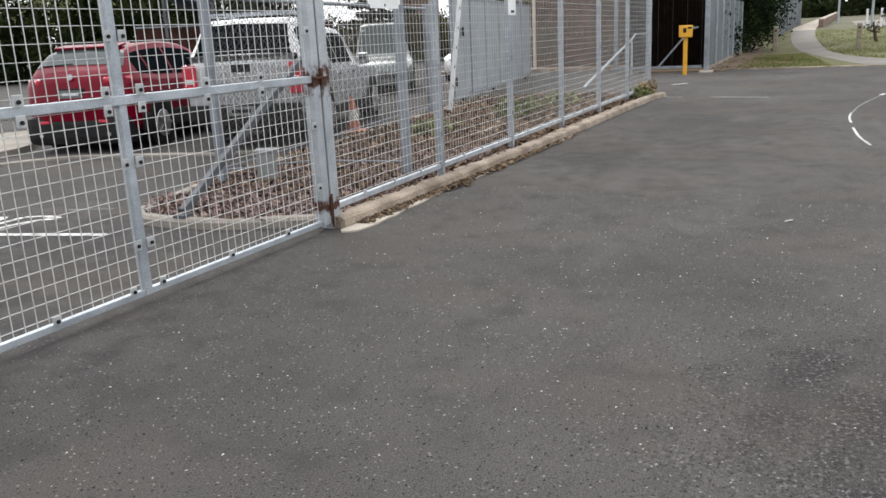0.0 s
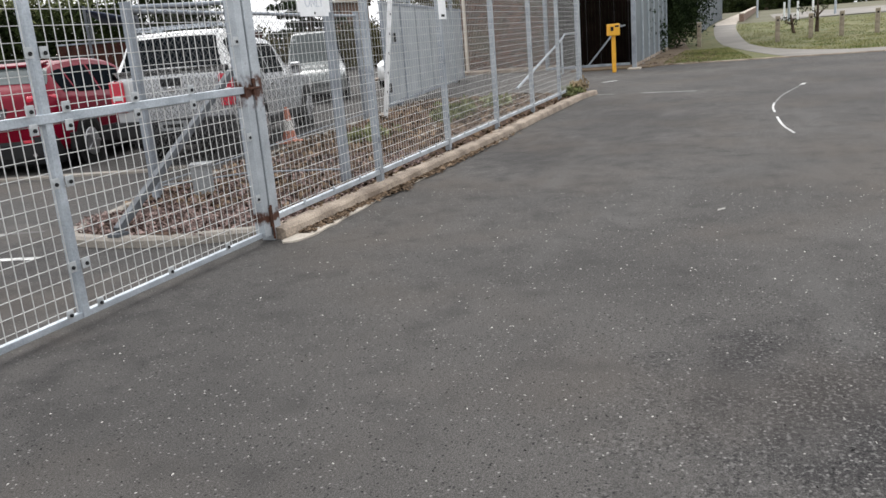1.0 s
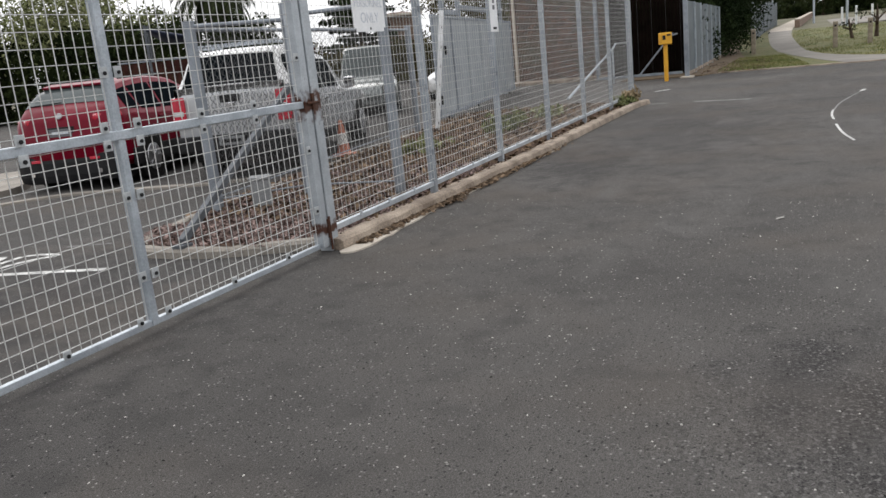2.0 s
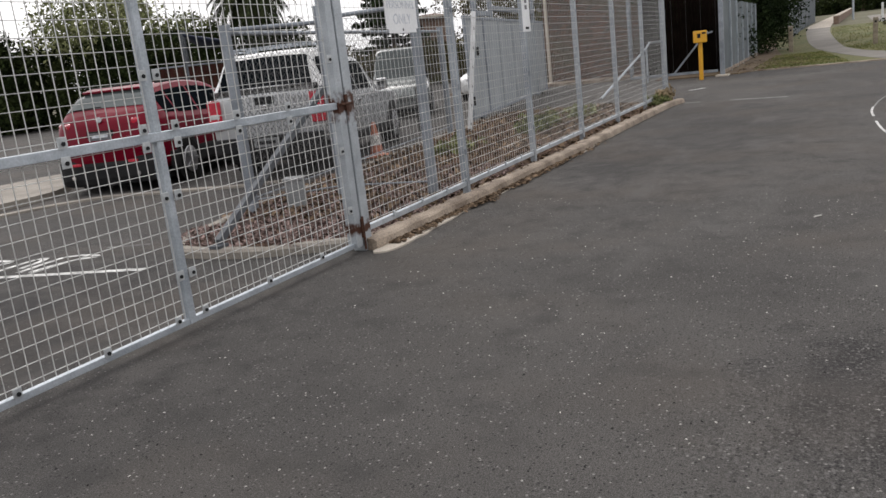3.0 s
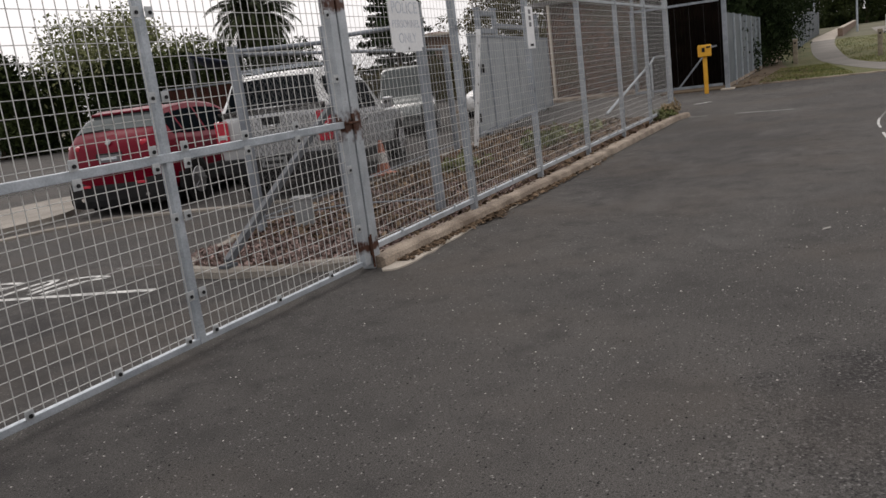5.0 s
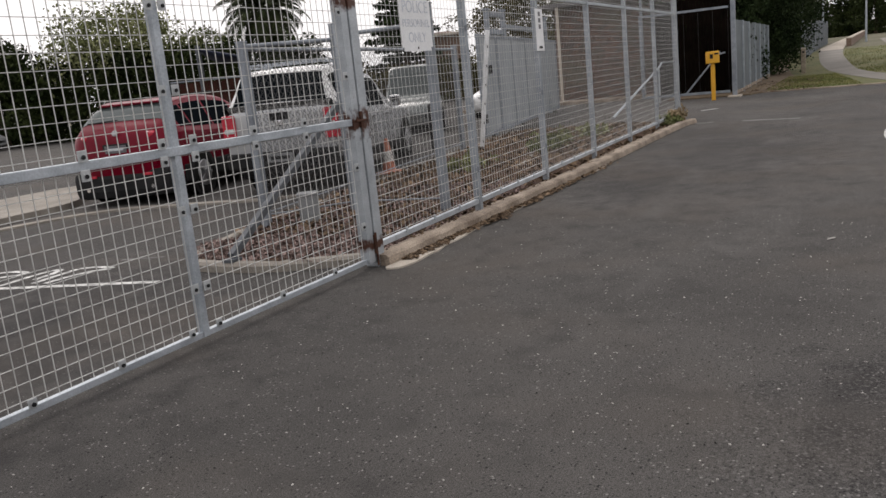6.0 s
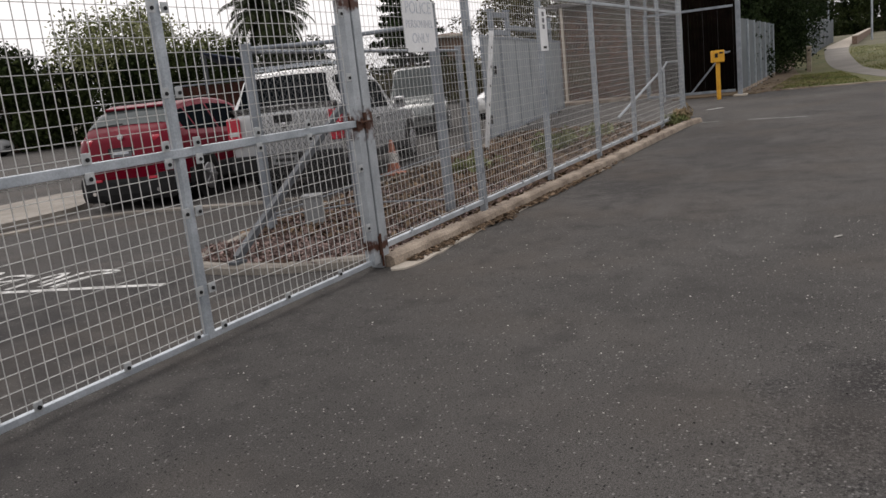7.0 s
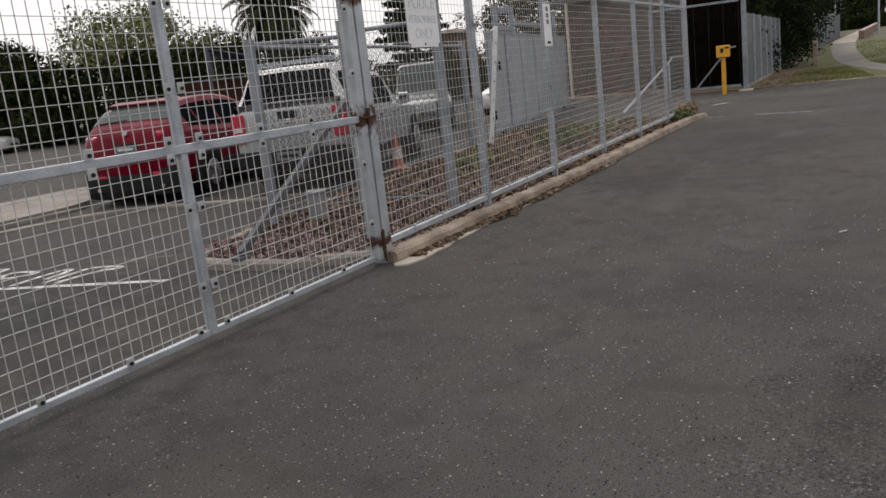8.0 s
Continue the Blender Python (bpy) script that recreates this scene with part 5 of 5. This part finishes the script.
def shade_sail():
    f = thing("shade_sail", label="dark blue shade sail stretched over steel poles", category="shade sail")
    c = [Vector(p) for p in ((15.75, 15.95, 3.28), (16.75, 14.8, 2.9), (19.75, 17.4, 3.12), (18.75, 18.55, 3.5))]
    k = 8
    bm = bmesh.new()
    grid = []
    for i in range(k + 1):
        row = []
        for j in range(k + 1):
            u, v = i / k, j / k
            p = c[0].lerp(c[1], u).lerp(c[3].lerp(c[2], u), v)
            pull = 0.25 * (4 * u * (1 - u) * (0.5 - v) + 0.0)
            p = p + Vector((pull * 0.6, pull * 0.6, -0.35 * 4 * u * (1 - u) * 4 * v * (1 - v)))
            row.append(bm.verts.new(p))
        grid.append(row)
    for i in range(k):
        for j in range(k):
            bm.faces.new((grid[i][j], grid[i + 1][j], grid[i + 1][j + 1], grid[i][j + 1]))
    cloth = part("cloth", bm, SHADE_BLUE, f, smooth=True)
    md = cloth.modifiers.new("thick", "SOLIDIFY")
    md.thickness = 0.05
    for p in c:
        bm = bmesh.new()
        tube(bm, (p.x, p.y, 0), (p.x, p.y, p.z + 0.1), 0.045, 10)
        part("pole", bm, STAY_STEEL, f)


shade_sail()


def brick_house():
    h = thing("brick_house", (50.0, 23.6, 0), -64, label="low red-brown brick house with a pale gutter", category="building")
    bm = bmesh.new()
    box(bm, (0, 3, 2.3), (3.0, 6, 4.6), 0)
    part("wall", bm, BRICK_RED, h)
    bm = bmesh.new()
    vs = [bm.verts.new(p) for p in ((-1.8, -0.4, 4.6), (1.8, -0.4, 4.6), (1.8, 6.5, 4.6), (-1.8, 6.5, 4.6), (-0.4, 3, 5.0), (0.4, 3, 5.0))]
    for q in ((0, 1, 5, 4), (1, 2, 5), (2, 3, 4, 5), (3, 0, 4), (3, 2, 1, 0)):
        bm.faces.new([vs[i] for i in q])
    bmesh.ops.recalc_face_normals(bm, faces=bm.faces)
    part("roof", bm, BRICK_RED, h, "brown tiled roof")
    bm = bmesh.new()
    box(bm, (0, -0.46, 4.62), (3.7, 0.12, 0.16), 0.02)
    part("gutter", bm, CONCRETE_PALE, h, "pale gutter")


brick_house()


def reflection_wall():
    """A plain wall added out of view behind the camera, to darken reflections."""
    bm = bmesh.new()
    box(bm, (-18, -26, 2.0), (0.3, 72, 4.0), 0, Matrix.Rotation(radians(30), 4, "Z"))
    single("wall_unseen", bm, CONCRETE_GREY, "plain grey wall added out of view to darken reflections", "wall", kind="structure")


reflection_wall()


# ---- plants ----
def leaf_cloud(name, centres, per, size, mat, parent, seed, stretch=(1, 1, 1), droop=0.0, hollow=0.55):
    """Many small bent leaves gathered in clumps round the centres (x, y, z, radius)."""
    g = np.random.RandomState(seed)
    P = []
    for x, y, z, r in centres:
        n = max(8, int(per * r * r))
        d = g.normal(size=(n, 3))
        d /= np.linalg.norm(d, axis=1)[:, None]
        rad = r * (hollow + (1 - hollow) * g.rand(n) ** 0.6) * (0.75 + 0.5 * g.rand(n))
        P.append(np.array((x, y, z)) + d * rad[:, None] * np.array(stretch))
    P = np.vstack(P)
    P = P[P[:, 2] > 0.03]
    n = len(P)
    a = g.normal(size=(n, 3))
    a[:, 2] -= droop
    a /= np.linalg.norm(a, axis=1)[:, None]
    b = np.cross(a, g.normal(size=(n, 3)))
    b /= np.linalg.norm(b, axis=1)[:, None]
    s = size * (0.6 + 0.8 * g.rand(n))[:, None]
    w = s * (0.3 + 0.25 * g.rand(n))[:, None]
    c = np.cross(a, b)
    v = np.empty((n, 4, 3))
    v[:, 0] = P - a * s * 0.5
    v[:, 1] = P + b * w * 0.5 + c * s * 0.08
    v[:, 2] = P + a * s * 0.5
    v[:, 3] = P - b * w * 0.5 + c * s * 0.08
    f = np.arange(n * 4).reshape(n, 4)
    me = bpy.data.meshes.new(name)
    me.from_pydata(v.reshape(-1, 3).tolist(), [], f.tolist())
    me.update()
    me.materials.append(mat)
    ob = new(name, me)
    ob.parent = parent
    return ob


def trunk(parent, base, height, r, limbs, seed):
    q = random.Random(seed)
    bm = bmesh.new()
    x, y, z = base
    top = Vector((x + q.uniform(-0.3, 0.3), y + q.uniform(-0.3, 0.3), z + height))
    tube(bm, (x, y, z - 0.1), top, r, 10, r * 0.4)
    ends = []
    for i in range(limbs):
        s = Vector((x, y, z)).lerp(top, q.uniform(0.35, 0.9))
        t = q.uniform(0, 6.28)
        l = height * q.uniform(0.25, 0.5)
        e = s + Vector((math.cos(t) * l, math.sin(t) * l, l * q.uniform(0.4, 1.0)))
        tube(bm, s, e, r * 0.35, 6, r * 0.1)
        ends.append(e)
    part("trunk", bm, BARK, parent)
    return ends


def broad_tree(name, at, height, spread, mat, label, seed, per=230, size=0.2, clumps=26, low=0.35, leg=0.5):
    t = thing(name, label=label, category="tree")
    q = random.Random(seed)
    z0 = rise(*at) + 0.03
    trunk(t, (*at, z0), height * 0.6, 0.06 + height * 0.025, 7, seed)
    cs = []
    for i in range(clumps):
        a, r = q.uniform(0, 6.28), spread * math.sqrt(q.random()) * 0.85
        z = height * q.uniform(low, 0.95)
        k = 1 - max(0, (z / height - 0.6)) * 1.3
        cs.append((at[0] + math.cos(a) * r * k, at[1] + math.sin(a) * r * k, z0 + z, spread * q.uniform(0.2, 0.36)))
    leaf_cloud("crown", cs, per, size, mat, t, seed)
    return t


def pine(at, height, spread, label, seed, per=42, size=0.42):
    t = thing("pine", label=label, category="tree")
    q = random.Random(seed)
    bm = bmesh.new()
    tube(bm, (*at, -0.1), (*at, height), 0.25, 10, 0.04)
    cs = []
    z = 1.6
    while z < height:
        k = max(0.12, (1 - z / height)) ** 0.75
        for i in range(7):
            a = q.uniform(0, 6.28)
            l = spread * k * q.uniform(0.7, 1.1)
            e = Vector((at[0] + math.cos(a) * l, at[1] + math.sin(a) * l, z + 0.1 * l - 0.12 * l * l * 0.3))
            tube(bm, (at[0], at[1], z), e, 0.035, 5, 0.012)
            for s in range(5):
                u = 0.3 + 0.7 * s / 4
                p = Vector((at[0], at[1], z)).lerp(e, u)
                cs.append((p.x, p.y, p.z - 0.12, 0.42))
        z += 0.62
    part("trunk", bm, BARK, t)
    leaf_cloud("crown", cs, per * 4, size, LEAF_DARK, t, seed, (1, 1, 0.55), 0.8, 0.1)


def palm(at, height, reach, label, seed):
    """A thick trunk with old leaf bases, and feathered fronds arching out of its top."""
    t = thing("palm", label=label, category="tree")
    g = random.Random(seed)
    bm = bmesh.new()
    rings = []
    for k in range(25):
        z = -0.1 + (height - 0.4) * k / 24
        rings.append(((0.5 + 0.05 * (k % 2)) * (1.25 if z > height - 2.2 else 1.0), z))
    lathe(bm, rings, 12, "Z", (at[0], at[1], 0))
    part("trunk", bm, BARK, t)
    cs = [(at[0] + g.uniform(-0.4, 0.4), at[1] + g.uniform(-0.4, 0.4), height - g.uniform(0.8, 2.2), 0.35) for _ in range(26)]
    leaf_cloud("dead_fronds", cs, 240, 0.5, LEAF_BROWN, t, seed, (1, 1, 1), 2.5, 0.1)
    vs, fs = [], []
    for k in range(120):
        a = 2.399 * k + g.uniform(-0.2, 0.2)
        rise_to = 1.25 - 2.0 * (k / 119) + g.uniform(-0.1, 0.1)
        ln = reach * g.uniform(0.8, 1.1)
        out = np.array((math.cos(a), math.sin(a), 0.0))
        side = np.array((-math.sin(a), math.cos(a), 0.0))
        p = np.array((at[0], at[1], height - 0.3))
        ang = rise_to
        n = 16
        for i in range(n):
            d = out * math.cos(ang) + np.array((0, 0, 1.0)) * math.sin(ang)
            up = np.array((0, 0, 1.0)) * math.cos(ang) - out * math.sin(ang)
            q = p + d * ln / n
            m = len(vs)
            vs += [p + side * 0.03, p - side * 0.03, q - side * 0.02, q + side * 0.02]
            fs.append((m, m + 1, m + 2, m + 3))
            if i > 1:
                w = 0.62 * math.sin(math.pi * (i + 1) / (n + 2)) + 0.12
                for sg in (1, -1):
                    tip = q + side * sg * w * 0.75 + d * w * 0.7 - up * 0.06 + np.array((0, 0, -0.25 * w))
                    m = len(vs)
                    vs += [p, q, tip]
                    fs.append((m, m + 1, m + 2))
            p = q
            ang -= 1.35 / n * (0.6 + i / n)
    raw("fronds", vs, fs, PALM_LEAF).parent = t


def hedge(name, points, height, depth, mat, label, seed, per=200, size=0.2):
    q = random.Random(seed)
    cs = []
    for (x1, y1), (x2, y2) in zip(points, points[1:]):
        l = math.hypot(x2 - x1, y2 - y1)
        for i in range(int(l / 0.36) + 1):
            for z in np.arange(0.4, height, 0.75):
                u = q.random()
                cs.append((x1 + (x2 - x1) * u + q.uniform(-depth, depth) / 2, y1 + (y2 - y1) * u + q.uniform(-depth, depth) / 2, z + max(0, rise(x1, y1) + 0.03) + q.uniform(-0.3, 0.4), q.uniform(0.5, 0.85)))
    t = thing(name, label=label, category="hedge")
    leaf_cloud("foliage", cs, per, size, mat, t, seed)
    for k in range(9):
        bm = bmesh.new()
        u = k / 8 * (len(points) - 1)
        i = min(int(u), len(points) - 2)
        x, y = [points[i][c] + (points[i + 1][c] - points[i][c]) * (u - i) for c in (0, 1)]
        tube(bm, (x, y, -0.05), (x + 0.1, y, height * 0.8), 0.07, 6, 0.03)
        part("stem", bm, BARK, t)


hedge("hedge", [(24.5, 52), (27.5, 46.5), (30, 37), (32.5, 30.5), (36, 26)], 4.4, 2.4, LEAF_HEDGE, "tall dense dark hedge along the car park", 11, 300, 0.3)
broad_tree("tree", (27.0, 42.0), 5.6, 3.6, LEAF_HEDGE, "dark rounded tree at the edge of the car park", 21, 240, 0.3, 42, 0.2)
broad_tree("tree", (31.6, 36.8), 7.6, 4.7, LEAF_OLIVE, "olive-leaved tree with sky showing through its crown", 23, 75, 0.28, 64, 0.5)
broad_tree("tree", (35.4, 33.4), 5.8, 3.2, LEAF_OLIVE, "olive-leaved tree behind the red car", 27, 90, 0.28, 36, 0.5)
palm((36.2, 28.9), 7.0, 3.0, "stout palm with spiky arching fronds", 31)
pine((49.5, 26.5), 10.5, 4.0, "dark conifer behind the parked cars", 33)
hedge("hedge", [(36, 25), (41, 21.5), (46, 18.5)], 2.5, 1.8, LEAF_BROWN, "overgrown brownish hedge behind the silver ute", 41, 190, 0.3)
broad_tree("tree", (54, 16.2), 8.0, 4.2, LEAF_BROWN, "brownish tree showing above the sheet gate", 46, 150, 0.32, 36, 0.15)
broad_tree("tree", (56, 22.0), 7.5, 4.0, LEAF_BROWN, "brownish olive tree beyond the sheds", 45, 150, 0.32, 34, 0.2)


def cypress(at, height, spread, seed, label, low=0.03):
    t = thing("cypress", label=label, category="tree")
    q = random.Random(seed)
    z0 = rise(*at) + 0.03
    trunk(t, (*at, z0), height * 0.8, 0.22, 10, seed)
    cs = []
    for i in range(170):
        z = height * q.uniform(low, 1)
        k = spread * (0.55 + 0.45 * math.sin(min(1, z / height * 1.6) * 1.9))
        a = q.uniform(0, 6.28)
        r = k * math.sqrt(q.random())
        cs.append((at[0] + math.cos(a) * r, at[1] + math.sin(a) * r, z0 + z, q.uniform(0.6, 1.0)))
    leaf_cloud("crown", cs, 420, 0.17, LEAF_DARK, t, seed, (1, 1, 1), 0.6, 0.2)


cypress((28.0, 1.9), 8.5, 1.8, 51, "dense dark cypress behind the far gate")
cypress((33.4, 1.9), 9.0, 2.4, 53, "dense dark cypress overhanging the sheet fence")
cypress((39.2, 0.7), 9.5, 2.9, 57, "dense dark cypress beside the footpath")
cypress((45.6, 0.7), 9.5, 3.1, 58, "dense dark cypress overhanging the footpath", 0.28)


def weeds():
    q = random.Random(61)
    t = thing("weed_clump", label="weedy green and brown plants at the kerb end", category="plant")
    cs = [(12.6 + q.uniform(-0.45, 0.45), -0.02 + q.uniform(-0.15, 0.15), 0.1 + q.uniform(0, 0.12), q.uniform(0.07, 0.13)) for _ in range(14)]
    leaf_cloud("leaves", cs, 3000, 0.09, LEAF_OLIVE, t, 62)
    cs = [(12.85 + q.uniform(-0.3, 0.3), -0.05 + q.uniform(-0.15, 0.1), 0.14 + q.uniform(0, 0.16), q.uniform(0.08, 0.14)) for _ in range(14)]
    leaf_cloud("dry_stems", cs, 2500, 0.09, STRAW, t, 63)
    for k, (x, y) in enumerate(((8.3, 1.3), (9.2, 1.6), (10.4, 1.2), (5.8, 1.7))):
        t = thing("weed_clump", label="low green weeds growing in the bed", category="plant")
        cs = [(x + q.uniform(-0.5, 0.5), y + q.uniform(-0.3, 0.3), 0.12 + q.uniform(0, 0.12), q.uniform(0.08, 0.15)) for _ in range(14)]
        leaf_cloud("leaves", cs, 1800, 0.1, LEAF_OLIVE, t, 70 + k)


weeds()


def blades(name, spots, h, label, seed):
    g = random.Random(seed)
    vs, fs = [], []
    for x, y, z in spots:
        a = g.uniform(0, 6.28)
        w, hh = 0.012, h * g.uniform(0.5, 1.3)
        lx, ly = g.uniform(-0.5, 0.5) * hh, g.uniform(-0.5, 0.5) * hh
        k = len(vs)
        vs += [(x - w * math.cos(a), y - w * math.sin(a), z), (x + w * math.cos(a), y + w * math.sin(a), z), (x + lx, y + ly, z + hh)]
        fs.append((k, k + 1, k + 2))
    tagged(raw(name, vs, fs, BLADES), label, "grass", kind="stuff")


g = random.Random(77)
lawn_poly = [tuple(p) for p in LAWN]
spots = []
while len(spots) < 30000:
    x, y = 25.4 + 34 * g.random() ** 1.5, g.uniform(-18, -2.9)
    if inside(x, y, lawn_poly) and noise.noise((x * 0.5, y * 0.8, 2)) > g.uniform(-0.5, 0.25):
        spots.append((x, y, 0.028 + slope(x)))
blades("lawn_grass", spots, 0.07, "short mown green grass blades", 78)
spots = [(g.uniform(23.7, 34), 0, 0) for _ in range(7000)]
spots = [(x, g.uniform(-3.8 + 0.1 * (x - 23.7), -0.9), 0.023) for x, _, _ in spots]
blades("verge_grass", spots, 0.06, "thin grass blades on the verge", 79)
lv = [(g.uniform(22.8, 31), g.uniform(-2.4, -0.3), 0.04) for _ in range(380)]
flakes("verge_leaves", lv, 0.08, DRY_LEAF, "brown fallen leaves under the cypress", "leaves", g, 0.5)


# ---- bollards and far things ----
def bollard(at, tall=1.2):
    b = thing("timber_bollard", at, 0, "weathered square timber bollard with a pale cap", "bollard", "bollards round the lawn")
    bm = bmesh.new()
    box(bm, (0, 0, tall / 2 - 0.05), (0.2, 0.2, tall), 0.02)
    part("shaft", bm, TIMBER, b)
    bm = bmesh.new()
    box(bm, (0, 0, tall - 0.03), (0.22, 0.22, 0.06), 0.015)
    part("cap", bm, CONCRETE_PALE, b)
    bm = bmesh.new()
    box(bm, (-0.103, 0, tall - 0.2), (0.01, 0.09, 0.09), 0.003)
    part("reflector", bm, BLACK, b)
    return b


b0 = bollard((36.7, -4.87, 0.02))
for x, y in ((38.6, -6.4), (38.7, -7.75), (39.0, -9.3), (39.2, -10.9), (39.2, -12.5), (37.4, -1.35)):
    copy_thing(b0, pose(x, y, 0.02))


def far_things():
    f = thing("far_fence", label="pale grey sheet fence beside the far footpath", category="fence")
    for i in range(16):
        bm = bmesh.new()
        x = 47 + 2.4 * i
        box(bm, (x + 1.2, -0.72 - 0.02 * i, 1.0 + slope(x + 1.2)), (2.36, 0.04, 2.2), 0.005)
        part("panel", bm, SHEET_BLUE, f)
    w = thing("brick_wall", label="low red brick wall beside the far footpath", category="wall")
    tilt = Matrix.Rotation(radians(-1.3), 4, "Z") @ Matrix.Rotation(radians(-0.69), 4, "Y")
    bm = bmesh.new()
    box(bm, (96, -3.75, slope(96) + 0.26), (62, 0.35, 0.6), 0.02, tilt)
    part("wall", bm, BRICK_RED, w)
    bm = bmesh.new()
    box(bm, (96, -3.75, slope(96) + 0.59), (62, 0.42, 0.07), 0.02, tilt)
    part("coping", bm, CONCRETE_PALE, w)
    for x, y, h in ((58, -6.2, 7.5), (76, -4.3, 8), (98, -0.2, 9), (70, 0.4, 6), (66, -9.8, 7)):
        p = thing("pole", label="slim pale street pole", category="pole", group="far street poles")
        bm = bmesh.new()
        tube(bm, (x, y, slope(x) - 0.1), (x, y, h), 0.09, 10, 0.06)
        part("shaft", bm, GALV, p)
        bm = bmesh.new()
        bar(bm, (x, y, h - 0.3), (x - 0.3, y - 1.2, h), 0.06, 0.06, 0.01)
        part("arm", bm, GALV, p)
    for y in (-6.0, -6.9, -7.9):
        p = thing("white_post", label="short white guide post beside the far road", category="post", group="guide posts")
        bm = bmesh.new()
        box(bm, (60.8, y, slope(60.8) + 0.62), (0.14, 0.14, 1.3), 0.02)
        part("shaft", bm, SIGN_WHITE, p)
    broad_tree("sapling", (43.5, -7.0), 2.4, 0.9, LEAF_HEDGE, "small dark sapling on the lawn", 81, 260, 0.16, 9, 0.4)
    broad_tree("sapling", (43.5, -5.9), 1.7, 0.7, LEAF_HEDGE, "small dark shrub on the lawn", 83, 260, 0.14, 7, 0.3)
    for k, (x, y, h, s, m) in enumerate(((56, 3.2, 6, 2.4, LEAF_HEDGE), (66, 4.2, 7, 3.2, LEAF_OLIVE), (80, 4.8, 9, 3.6, LEAF_HEDGE), (96, 5.5, 10, 4, LEAF_HEDGE), (118, 6.5, 12, 5, LEAF_HEDGE),
                                         (150, 5.5, 13, 6, LEAF_HEDGE), (172, -3, 10, 6, LEAF_HEDGE), (165, -16, 9, 6, LEAF_OLIVE), (160, -32, 12, 8, LEAF_HEDGE), (150, -50, 12, 8, LEAF_HEDGE),
                                         (140, -70, 12, 9, LEAF_OLIVE), (110, 18, 11, 7, LEAF_HEDGE), (52.5, 2.9, 4.5, 1.6, LEAF_BRIGHT), (130, -6, 8, 3.5, LEAF_HEDGE))):
        broad_tree("tree", (x, y), h, s, m, "leafy tree beside the far footpath", 90 + k, 110, 0.5, 44, 0.08)

    hedge("hedge", [(49, 2.4), (58, 2.4), (70, 2.6), (84, 3.0)], 3.6, 1.4, LEAF_HEDGE, "dense dark hedge behind the far fence", 141, 200, 0.3)
    hedge("hedge", [(132, 8), (134, -8), (134, -26), (130, -44)], 3.4, 3.0, LEAF_HEDGE, "dark belt of bushes closing the far street", 143, 160, 0.6)


far_things()
